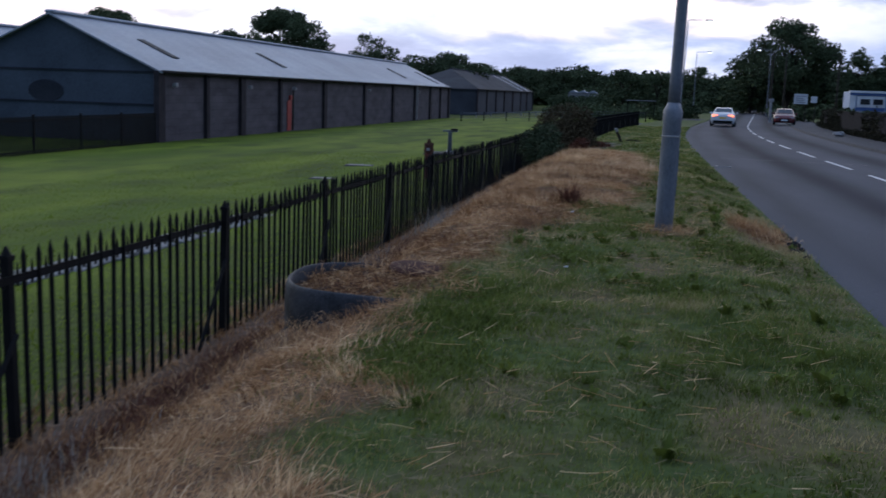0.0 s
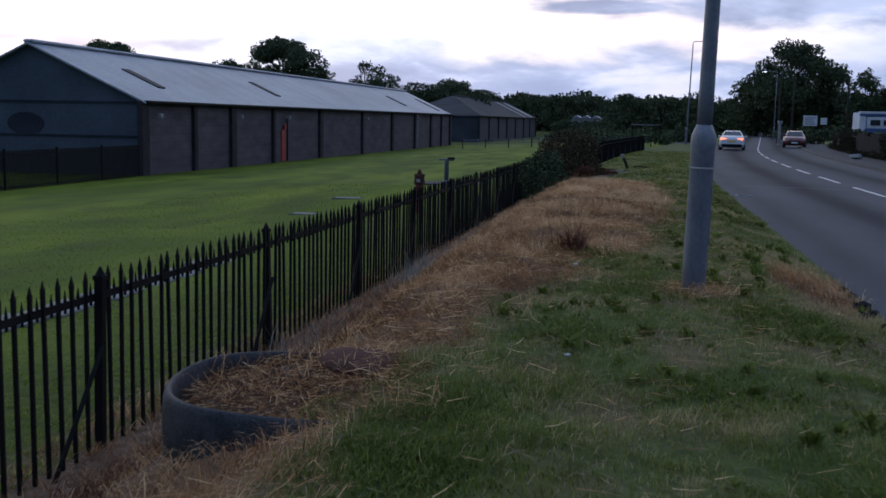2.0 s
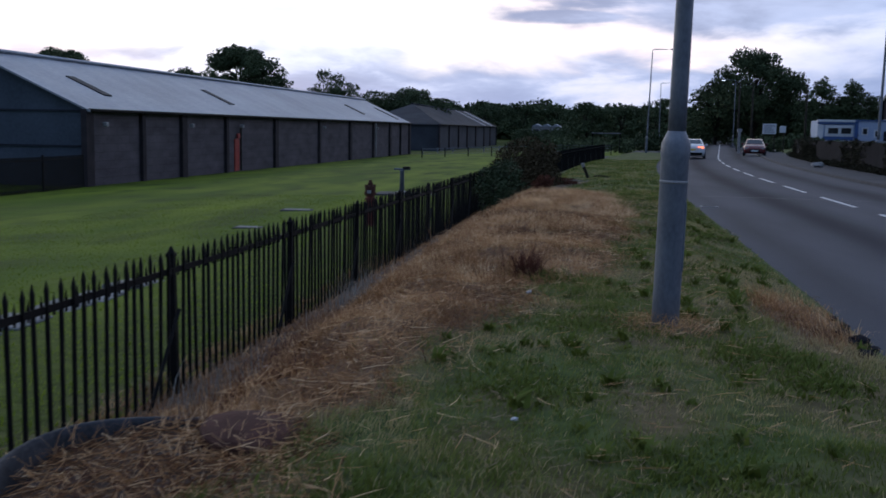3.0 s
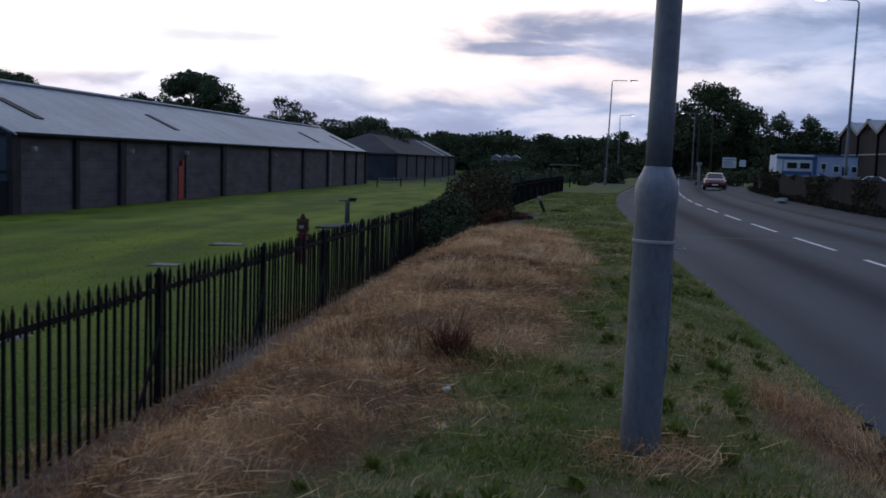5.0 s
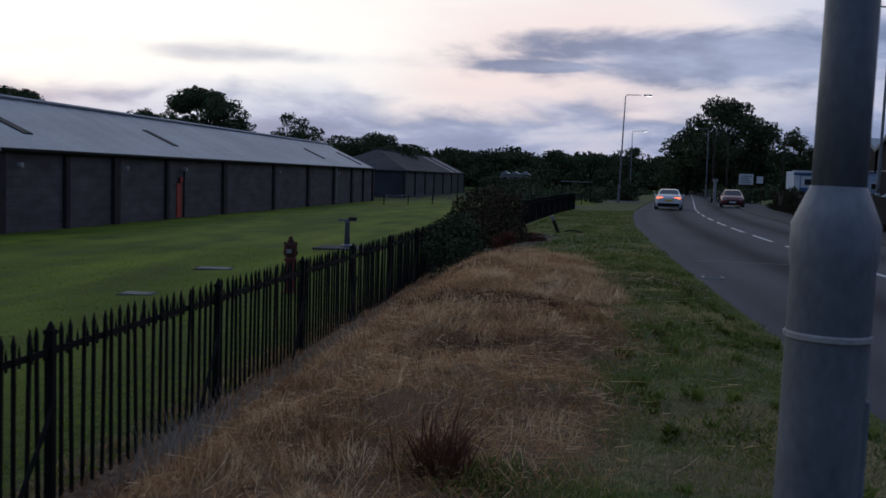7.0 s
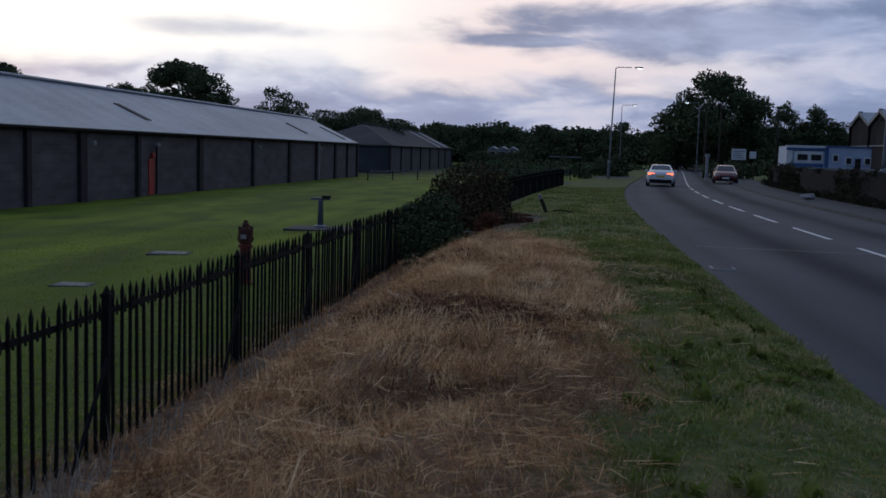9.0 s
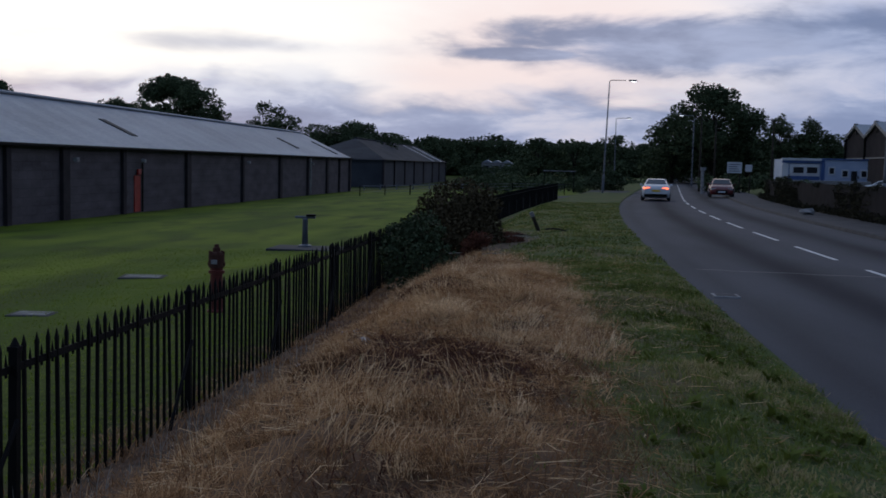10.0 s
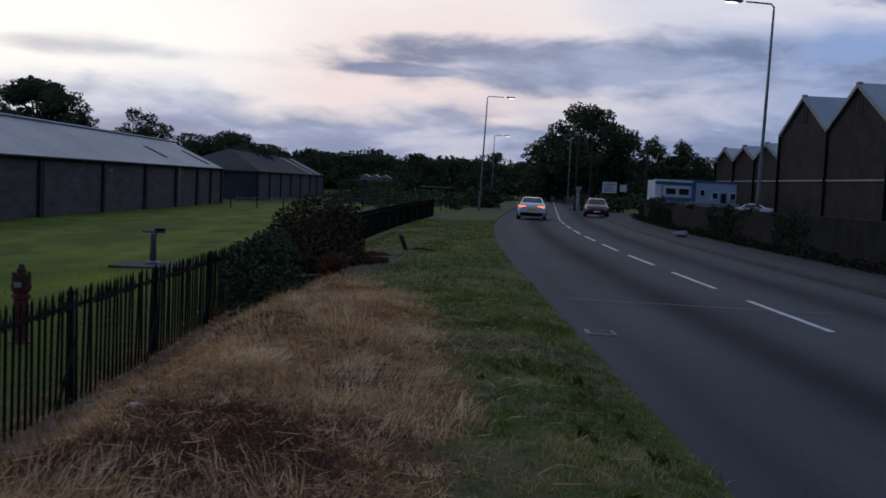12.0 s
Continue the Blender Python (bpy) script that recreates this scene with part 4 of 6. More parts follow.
# ---- brick gables on the far side ----
def gable_hall(label, x0, y0, span, depth, base, eave, ridge, bays):
    """A row of gables that face the road, each with its own ridge running away from it."""
    ob = thing("gabled_hall", label, "industrial building")
    for k in range(bays):
        a, b = y0 - span * k, y0 - span * (k + 1)
        m = (a + b) / 2
        bm = bmesh.new()
        f = [bm.verts.new(p) for p in ((x0, a, base), (x0, b, base), (x0, b, eave), (x0, m, ridge), (x0, a, eave))]
        g = [bm.verts.new((x0 + depth, v.co.y, v.co.z)) for v in f]
        bm.faces.new(f)
        bm.faces.new(g[::-1])
        for i in range(5):
            bm.faces.new((f[i], f[(i + 1) % 5], g[(i + 1) % 5], g[i]))
        bmesh.ops.recalc_face_normals(bm, faces=bm.faces[:])
        part("bay_wall", bm, BRICK, ob)
        for p, q in ((a, m), (m, b)):
            z0_, z1_ = (eave, ridge) if p == a else (ridge, eave)
            bm = bmesh.new()
            c = [bm.verts.new(v) for v in ((x0 - 0.25, p, z0_ + 0.12), (x0 - 0.25, q, z1_ + 0.12), (x0 + depth, q, z1_ + 0.12), (x0 + depth, p, z0_ + 0.12))]
            fc = bm.faces.new(c)
            e = bmesh.ops.extrude_face_region(bm, geom=[fc])["geom"]
            bmesh.ops.translate(bm, verts=[v for v in e if isinstance(v, bmesh.types.BMVert)], vec=(0, 0, 0.16))
            bmesh.ops.recalc_face_normals(bm, faces=bm.faces[:])
            part("roof_slope", bm, ROOF, ob, "pale sheet roof slope")
        zv = eave + (ridge - eave) * 0.30
        vent = part("gable_vent", boxes((x0 - 0.06, x0 + 0.05, m - span * 0.062, m + span * 0.062, zv, zv + span * 0.10), bevel=0.02), IRON, ob, "dark louvred gable opening")
        part("mullion", boxes((x0 - 0.1, x0 - 0.062, m - 0.1, m + 0.1, zv, zv + span * 0.10)), PIER, vent)
        for p, q in ((a, m), (m, b)):
            z0_, z1_ = (eave, ridge) if p == a else (ridge, eave)
            bm = bmesh.new()
            fc = bm.faces.new([bm.verts.new(v) for v in ((x0 - 0.32, p, z0_ - 0.12), (x0 - 0.32, q, z1_ - 0.12), (x0 - 0.32, q, z1_ + 0.30), (x0 - 0.32, p, z0_ + 0.30))])
            e = bmesh.ops.extrude_face_region(bm, geom=[fc])["geom"]
            bmesh.ops.translate(bm, verts=[v for v in e if isinstance(v, bmesh.types.BMVert)], vec=(0.06, 0, 0))
            bmesh.ops.recalc_face_normals(bm, faces=bm.faces[:])
            part("bargeboard", bm, CONC, ob, "weathered pale bargeboard")
        part("finial", boxes((x0 - 0.36, x0 + 0.1, m - 0.28, m + 0.28, ridge - 0.1, ridge + 0.38), bevel=0.04), CONC, ob, "blocky stone apex")
        part("string_course", boxes((x0 - 0.12, x0 + 0.05, b + 0.3, a - 0.3, base + 4.2, base + 4.36)), CONC, ob, "weathered stone string course")
    for k in range(bays + 1):
        part("downpipe", boxes((x0 - 0.28, x0 - 0.02, y0 - span * k - 0.12, y0 - span * k + 0.12, base, eave + 0.1), bevel=0.04), IRON, ob)
    return ob


gable_hall("dark brick hall with a row of tall gables", 39, 133, 14.2, 40, -0.5, 8.7, 12.5, 5)
gable_hall("further dark brick hall with small gables", 39.2, 160, 8.8, 40, -0.5, 6.4, 8.0, 3)

# ---- far side boundary wall ----
wall = thing("boundary_wall", "dark stone boundary wall overgrown at its foot", "wall", kind="structure")
yy = np.arange(-30, 92, 3.0)
for a, b in zip(yy, yy[1:]):
    bm = bmesh.new()
    vs = box(bm, 0, 0.35, 0, 1, -0.4, 1.5)
    for v in vs:
        y0_ = a if v.co.y < 0.5 else b
        v.co = Vector((WALL_R + v.co.x + float(bend(y0_)), y0_, v.co.z + float(road_z(y0_))))
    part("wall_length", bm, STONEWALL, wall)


rng = np.random.default_rng(21)
vines = []
for y0_ in np.arange(22, 94, 0.55):
    xw, zw = WALL_R + float(bend(y0_)), float(road_z(y0_))
    lush_ = float(vnoise(y0_, 3.0, 0.35, 5))
    vines.append(((xw - 0.08, y0_ + rng.random() * 0.5, zw + 0.2 + rng.random() * 0.15), (0.10 + 0.16 * rng.random(), 0.4, 0.12 + 0.3 * lush_ * rng.random())))
    if lush_ > 0.6:
        vines.append(((xw - 0.02, y0_ + rng.random(), zw + 0.5 + 0.8 * rng.random()), (0.12, 0.5 + 0.5 * rng.random(), 0.3 + 0.3 * rng.random())))
    if rng.random() < 0.15:
        vines.append(((xw + 0.12, y0_ + rng.random(), zw + 1.42 + 0.05 * rng.random()), (0.25, 0.7, 0.08 + 0.08 * rng.random())))
V, Fc = leaf_cloud(rng, vines, 90, 0.055, 0.5)
tagged(np_mesh("wall_creeper", V, Fc, HEDGE), "dark creeper and weeds over the boundary wall", "creeper", kind="stuff")

# ---- site office, signs and poles beyond the wall ----
office = thing("site_office", "low white and blue prefabricated office with small windows", "building")
part("body", boxes((37.6, 51.0, 190, 198, -2.0, 4.0), bevel=0.05), PALEBLUE, office)
part("fascia", boxes((37.2, 43.4, 189.7, 189.96, 3.35, 3.75), bevel=0.03), BLUE, office, "blue fascia board")
part("cornice", boxes((37.1, 43.5, 189.6, 190.4, 3.76, 4.15), bevel=0.03), WHITE, office, "white cornice")
part("roof_edge", boxes((43.51, 51.1, 189.8, 190.3, 4.0, 4.2), bevel=0.03), BLUE, office, "dark blue roof edge")
part("end_panel", boxes((37.2, 38.2, 189.75, 189.97, -0.6, 3.3)), WHITE, office, "white end pillar")
part("base_panel", boxes((38.22, 43.3, 189.8, 189.97, -0.6, 1.2)), BLUE, office, "blue lower panel")
part("side_strip", boxes((43.5, 44.1, 189.8, 189.97, 0.2, 3.9)), BLUE, office)
part("bay_frame", boxes((38.5, 43.2, 189.78, 189.97, 1.22, 3.2), bevel=0.02), WHITE, office, "white shop-front surround")
for x in (38.9, 41.1):
    w = part("window", boxes((x, x + 1.9, 189.70, 189.77, 1.6, 2.8)), WHITE, office)
    part("pane", boxes((x + 0.12, x + 1.78, 189.66, 189.695, 1.72, 2.7)), DARKGLASS, w, "dark glass")
for x, w_, z_ in ((44.9, 0.7, 1.7), (47.0, 0.8, 1.3), (50.0, 0.8, 1.3)):
    w = part("window", boxes((x - 0.18, x + w_ + 0.18, 189.87, 189.99, z_ - 0.18, z_ + 1.15)), WHITE, office)
    part("pane", boxes((x, x + w_, 189.82, 189.865, z_, z_ + 0.95)), DARKGLASS, w, "dark glass")
part("door", boxes((48.4, 49.3, 189.8, 189.99, 0.0, 2.2)), DARKGLASS, office, "dark office door")
deck = thing("loading_deck", "pale low concrete deck in front of the office", "platform")
part("slab", boxes((35.0, 50.8, 187.0, 189.6, -2.0, 0.55), bevel=0.05), CONC, deck)
for ob in (office, deck):
    ob.scale = (0.655, 0.655, 0.655)
    ob.location = (0.03, 5.48, 0.59)

sign = thing("sign_board", "white rectangular sign board on posts", "sign", (16.0, 110, -0.3))
part("board", boxes((-0.65, 0.65, -0.03, 0.03, 1.85, 2.85), bevel=0.01), WHITE, sign)
for k in range(4):
    part("text_bar", boxes((-0.5, 0.5 - 0.12 * (k % 3), -0.045, -0.032, 2.0 + 0.2 * k, 2.07 + 0.2 * k)), GALV, sign)
for x in (-0.5, 0.5):
    part("post", boxes((x - 0.04, x + 0.04, 0.03, 0.11, -0.3, 2.8)), BARK, sign)
sign2 = thing("sign_board", "small white sign on a pale post", "sign", (17.35, 110.5, -0.3))
part("board", boxes((-0.3, 0.3, -0.03, 0.03, 2.0, 2.65), bevel=0.01), WHITE, sign2)
part("post", boxes((0.1, 0.2, 0.032, 0.12, -0.3, 2.3)), BARK, sign2)
gatepost = thing("gate_post", "pale concrete gate post with a flat cap", "post", (12.9, 108, -0.3))
part("shaft", boxes((-0.12, 0.12, -0.12, 0.12, -0.3, 2.0), bevel=0.02), CONC, gatepost)
part("cap", boxes((-0.2, 0.25, -0.16, 0.16, 2.0, 2.3), bevel=0.02), CONC, gatepost)
for x, y, h in ((14.0, 118, 7.3), (15.1, 116, 7.0), (20.3, 115, 7.0)):
    pole = thing("utility_pole", "thin dark wooden utility pole beside the road", "pole", (x, y, -0.35), "poles along the far side")
    part("shaft", lathe([(0.12, -0.3), (0.11, 2), (0.07, h)], 10), BARK, pole, smooth=True)
    bm = bmesh.new()
    tube(bm, [(0, 0, h - 0.1), (-0.35, 0, h), (-0.8, 0, h + 0.03)], [0.04, 0.035, 0.03], 6)
    part("arm", bm, BARK, pole)

# ---- driveway and far field edge ----
dd = np.linspace(-9, 7.2, 30)
ww = np.linspace(103, 111, 6)
A, B = np.meshgrid(dd, ww, indexing="ij")
zz = np.array([[gz(float(a), float(b)) if a < 3 else float(road_z(b)) for b in ww] for a in dd]) + 0.03
i = np.arange(A.size).reshape(A.shape)
drive = np_mesh("driveway", np.stack([A, B, zz], -1).reshape(-1, 3), np.stack([i[:-1, :-1], i[1:, :-1], i[1:, 1:], i[:-1, 1:]], -1).reshape(-1, 4), ASPHALT2)
tagged(drive, "grey asphalt site entrance crossing the verge", "driveway", kind="structure")
hb = []
rng = np.random.default_rng(31)
for x in np.arange(-9, 5.0, 1.5):
    hb.append(((x + rng.normal() * 0.5, 128 + rng.normal() * 3.0, -0.6 + rng.random() * 0.6), (1.0, 1.2, 0.5 + 0.5 * rng.random())))
for x in np.arange(-17.0, -5.5, 1.3):
    hb.append(((x, 211 + rng.normal(), 0.1 + rng.random() * 0.9), (1.3, 1.2, 0.8 + 0.5 * rng.random())))
for x in np.arange(14.0, 24, 0.8):
    hb.append(((x, 113.5 + 0.15 * (x - 14) + rng.normal() * 0.5, 0.1 + rng.random() * 0.8), (0.8, 1.0, 0.6 + 0.4 * rng.random())))
for x in np.arange(-12, 12, 1.6):
    hb.append(((x, 160 + rng.normal() * 4, -0.9 + rng.random() * 0.7), (1.9, 2.0, 0.9 + 0.5 * rng.random())))
V, Fc = leaf_cloud(rng, hb, 22, 0.17, 0.6)
tagged(np_mesh("far_hedge", V, Fc, LEAF), "dark unkempt hedge behind the site entrance", "hedge", kind="stuff")
hut = thing("low_building", "distant low pale building with three small gables", "building", (-11, 215, -1.0))
part("walls", boxes((-3.4, 2.4, 0, 6, -0.5, 3.3)), CONC, hut, "pale rendered walls")
for k in range(3):
    x = -3.4 + 1.95 * k
    bm = bmesh.new()
    f = [bm.verts.new(p) for p in ((x, -0.2, 3.3), (x + 1.95, -0.2, 3.3), (x + 0.97, -0.2, 3.85))]
    g = [bm.verts.new((v.co.x, 6.2, v.co.z)) for v in f]
    bm.faces.new(f)
    bm.faces.new(g[::-1])
    for q in range(3):
        bm.faces.new((f[q], f[(q + 1) % 3], g[(q + 1) % 3], g[q]))
    bmesh.ops.recalc_face_normals(bm, faces=bm.faces[:])
    part("roof", bm, ROOF, hut, "small pale gabled roof")
    part("window", boxes((x + 0.5, x + 1.4, -0.03, 0.02, 1.7, 2.7)), DARKGLASS, hut, "dark window")
shelter = thing("entrance_shelter", "low dark open shelter with a flat pale-edged roof", "shelter", (0.2, 113, float(ground_z(-1.0, 113))))
part("roof", boxes((-1.5, 1.5, -0.7, 0.7, 1.62, 1.74), bevel=0.02), IRON, shelter, "flat dark roof")
part("roof_edge", boxes((-1.52, 1.52, -0.74, -0.702, 1.66, 1.73)), CONC, shelter, "pale roof edge")
part("bench", boxes((-1.2, 1.2, 0.2, 0.5, 0.4, 0.46), bevel=0.01), BARK, shelter)
for x in (-1.4, 1.4):
    for y in (-0.6, 0.62):
        part("post", boxes((x - 0.04, x + 0.04, y - 0.04, y + 0.04, -0.3, 1.62)), IRON, shelter)
wf = thing("wire_fence", "thin post and wire fence behind the site entrance", "fence", kind="structure")
for k in range(9):
    x = -20 + 2.6 * k
    z0_ = gz(x, 118)
    part("post", boxes((x - 0.05, x + 0.05, 117.95, 118.05, z0_ - 0.3, z0_ + 1.0), bevel=0.01), IRON, wf)
    if k < 8:
        z1_ = gz(x + 2.6, 118)
        for h_ in (0.35, 0.68, 0.96):
            bm = bmesh.new()
            tube(bm, [(x, 118, z0_ + h_), (x + 2.6, 118, z1_ + h_)], [0.014, 0.014], 5)
            part("wire", bm, GALV, wf)
lowf = thing("low_field_fence", "low grey post and rail fence beyond the mown field", "fence", kind="structure")
for k in range(7):
    x = -25.5 + 2.2 * k
    z0_ = gz(x, 150)
    part("post", boxes((x - 0.07, x + 0.07, 149.93, 150.07, z0_ - 0.3, z0_ + 0.75), bevel=0.01), GALV, lowf)
    if k < 6:
        part("rail", boxes((x, x + 2.2, 149.97, 150.03, z0_ + 0.58, z0_ + 0.70)), GALV, lowf)


# ---- things in the field ----
HYD_Z = 1.22
hyd = thing("marker_post", "red and faded iron standpipe with a domed cap in the field", "standpipe", (-6.55, 32.6, float(ground_z(-6.5, 32.6))))
part("body", lathe([(0.17, -0.15), (0.17, 0.03), (0.12, 0.05), (0.115, 0.60), (0.15, 0.61), (0.15, 0.655), (0.12, 0.66), (0.12, 0.70)], 16), RUSTRED, hyd, smooth=False)
part("cap", lathe([(0.145, 0.70), (0.15, 0.72), (0.15, 0.90), (0.13, 0.93), (0.075, 0.945), (0.07, 1.0), (0.045, 1.02), (0.04, 1.06)], 16), RUST, hyd, "rusty domed cap")
for k in range(6):
    a = k * math.pi / 3
    bm = lathe([(0.022, 0.0), (0.022, 0.05), (0.01, 0.06)], 6)
    bmesh.ops.translate(bm, verts=bm.verts[:], vec=(0.135 * math.cos(a), 0.135 * math.sin(a), 0.90))
    part("bolt", bm, RUST, hyd)
part("label_plate", boxes((-0.06, 0.06, -0.158, -0.148, 0.76, 0.83), bevel=0.003), CONC, hyd, "small pale worn plate")
for s_ in (-1, 1):
    bm = lathe([(0.035, 0), (0.035, 0.06), (0.025, 0.065)], 10)
    bmesh.ops.rotate(bm, verts=bm.verts[:], matrix=Matrix.Rotation(s_ * radians(90), 3, "Y"))
    bmesh.ops.translate(bm, verts=bm.verts[:], vec=(s_ * 0.1, 0, 0.76))
    part("outlet", bm, RUST, hyd)
hyd.scale = (1, 1, HYD_Z)
tz = float(ground_z(-8.7, 48.5))
slab = thing("concrete_slab", "grey concrete slab set in the mown field", "slab", (-8.5, 48.3, tz))
part("slab", boxes((-1.3, 1.3, -0.9, 0.9, -0.1, 0.07), bevel=0.02), ASPHALT2, slab)
tp = thing("valve_post", "grey steel pedestal with a T-shaped hand wheel", "pedestal", (-8.75, 48.6, tz + 0.07))
part("foot", lathe([(0.24, 0), (0.24, 0.05), (0.12, 0.09)], 14), GALV, tp)
part("column", lathe([(0.11, 0.06), (0.09, 0.9), (0.10, 0.92), (0.10, 0.98)], 12), GALV, tp, smooth=True)
part("crossbar", boxes((-0.36, 0.36, -0.045, 0.045, 0.98, 1.06), bevel=0.02), GALV, tp)
bm = lathe([(0.16, 1.06), (0.18, 1.09), (0.18, 1.12), (0.12, 1.14)], 14)
bmesh.ops.translate(bm, verts=bm.verts[:], vec=(0.2, 0, 0))
part("cap", bm, IRON, tp, "dark round cap")
for x, y, w, d, rz in ((-10.5, 38.7, 0.55, 0.4, 0.2), (-9.9, 32.0, 0.40, 0.3, 0.1)):
    z = float(ground_z(x, y))
    ob = thing("inspection_cover", "flat pale concrete inspection cover in the grass", "manhole cover", (x, y, z), "covers in the field")
    ob.rotation_euler = (0, 0, rz)
    part("frame", boxes((-w, w, -d, d, -0.08, 0.02), bevel=0.01), ASPHALT2, ob)
    part("lid", boxes((-w * 0.8, w * 0.8, -d * 0.8, d * 0.8, 0.021, 0.03), bevel=0.004), mat("weathered_slab", (0.05, 0.05, 0.048), (0.24, 0.24, 0.25), 4, 0.95, 0, 0.6, 25), ob)

rng = np.random.default_rng(55)
SLAB = mat("mossy_channel_slab", (0.045, 0.048, 0.046), (0.20, 0.205, 0.215), 2.2, 0.95, 0, 0.6, 25, objrand=0.25)
y_ = 12.2
while y_ < 20.5:
    d_ = 0.75 + 0.35 * rng.random()
    ob = thing("channel_slab", "weathered pale concrete slab sunk in the field grass", "slab", (-7.95 + 0.06 * rng.normal(), y_ + d_ / 2, float(ground_z(-7.95, y_ + d_ / 2))), "drain slabs along the field")
    ob.rotation_euler = (0.02 * rng.normal(), 0.02 * rng.normal(), 0.05 * rng.normal())
    part("slab", boxes((-0.33, 0.33, -d_ / 2 + 0.02, d_ / 2 - 0.02, -0.1, 0.045), bevel=0.015), SLAB, ob)
    y_ += d_ + (0.9 * rng.random() if rng.random() < 0.35 else 0.02)

# ---- ring of rubber on the bank ----
RX, RY, RZ = -2.2, 9.05, -0.12
ring = thing("tyre_planter", "large worn black tyre half buried in the grassy bank", "tyre", (RX, RY, RZ))
bm = bmesh.new()
prof = [(0.79, -0.62), (0.86, -0.62), (0.885, -0.45), (0.885, -0.16), (0.878, -0.05), (0.868, -0.008), (0.85, 0.004), (0.832, -0.004), (0.822, -0.035), (0.80, -0.2)]
rings = []
for k in range(48):
    a = 2 * math.pi * k / 48
    wv = 1 + 0.02 * math.sin(2 * a + 0.4) + 0.012 * math.sin(5 * a + 1)
    tilt_ = -0.03 * math.cos(a) + 0.012 * math.sin(3 * a)
    rings.append([bm.verts.new((r * wv * math.cos(a), r * wv * math.sin(a), z + tilt_)) for r, z in prof])
for k in range(48):
    p, q = rings[k], rings[(k + 1) % 48]
    for j in range(len(prof)):
        bm.faces.new((p[j], q[j], q[(j + 1) % len(prof)], p[(j + 1) % len(prof)]))
part("carcass", bm, TYRE, ring, smooth=True)
bm = lathe([(0.884, -0.30), (0.897, -0.285), (0.897, -0.255), (0.884, -0.24)], 48)
bmesh.ops.delete(bm, geom=[f for f in bm.faces if len(f.verts) > 4], context="FACES_ONLY")
part("rib", bm, TYRE, ring, "worn moulded rib round the wall", True)
fill = thing("soil_fill", "dark soil and straw litter filling the tyre", "soil", (RX, RY, RZ - 0.05), kind="stuff")
bm = bmesh.new()
rr = []
rng = np.random.default_rng(8)
for j, r in enumerate((0.0, 0.12, 0.24, 0.36, 0.48, 0.6, 0.7, 0.81)):
    rr.append([bm.verts.new((r * math.cos(2 * math.pi * k / 36), r * math.sin(2 * math.pi * k / 36), -0.035 + 0.10 * r * math.cos(2 * math.pi * k / 36 - 0.7) + 0.03 * (0.8 - r) + rng.normal() * 0.016)) for k in range(36)])
for p, q in zip(rr, rr[1:]):
    for k in range(36):
        bm.faces.new((p[k], p[(k + 1) % 36], q[(k + 1) % 36], q[k]))
part("litter", bm, mat("soil_litter", (0.03, 0.024, 0.022), (0.14, 0.105, 0.085), 5, 0.95, 0, 0.8, 40), fill, smooth=True)
plate = thing("rusty_plate", "rust-brown round iron cover lying among straw", "iron cover", (-1.95, 9.6, -0.09))
bm = lathe([(0.34, -0.08), (0.34, -0.01), (0.31, 0.015), (0.2, 0.04), (0.04, 0.055)], 13)
for v in bm.verts:
    v.co.x *= 1 + 0.06 * math.sin(3 * math.atan2(v.co.y, v.co.x))
bmesh.ops.rotate(bm, verts=bm.verts[:], matrix=Matrix.Rotation(radians(5), 3, "Y"))
part("disc", bm, RUST, plate)

# ---- loose things on the verge ----
mp_ = thing("marker_post", "leaning dark marker post with a worn pale top", "post", on_ground(-0.85, 47.2))
part("shaft", boxes((-0.06, 0.06, -0.05, 0.05, -0.25, 0.62), bevel=0.012), BARK, mp_)
part("top_band", boxes((-0.064, 0.064, -0.054, 0.054, 0.48, 0.66), bevel=0.012), CONC, mp_, "worn pale top band")
mp_.rotation_euler = (0.1, -0.40, 0)
rng = np.random.default_rng(12)


def branch(u, y, length, yaw, r, lift=0.05):
    p = on_ground(u, y)
    ob = thing("fallen_branch", "thin fallen branch lying on the verge", "branch", (p.x, p.y, p.z + lift), "cut branches by the shrubs")
    bm = bmesh.new()
    d = Vector((math.cos(yaw), math.sin(yaw), 0))
    n = Vector((-d.y, d.x, 0))
    tube(bm, [d * (length * (f - 0.5)) + n * (0.12 * length * math.sin(f * 4 + u)) + Vector((0, 0, 0.03 * math.sin(f * 5))) for f in (0, 0.25, 0.5, 0.75, 1)], [r, r * 0.95, r * 0.8, r * 0.6, r * 0.3], 7)
    for f, s_ in ((0.4, 1), (0.65, -1), (0.8, 1)):
        a = d * (length * (f - 0.5)) + n * (0.12 * length * math.sin(f * 4 + u))
        tube(bm, [a, a + d * 0.25 * length * 0.5 + n * s_ * 0.14 * length + Vector((0, 0, 0.06))], [r * 0.45, r * 0.12], 5)
    part("limb", bm, BARK if r > 0.018 else PALEWEED, ob)


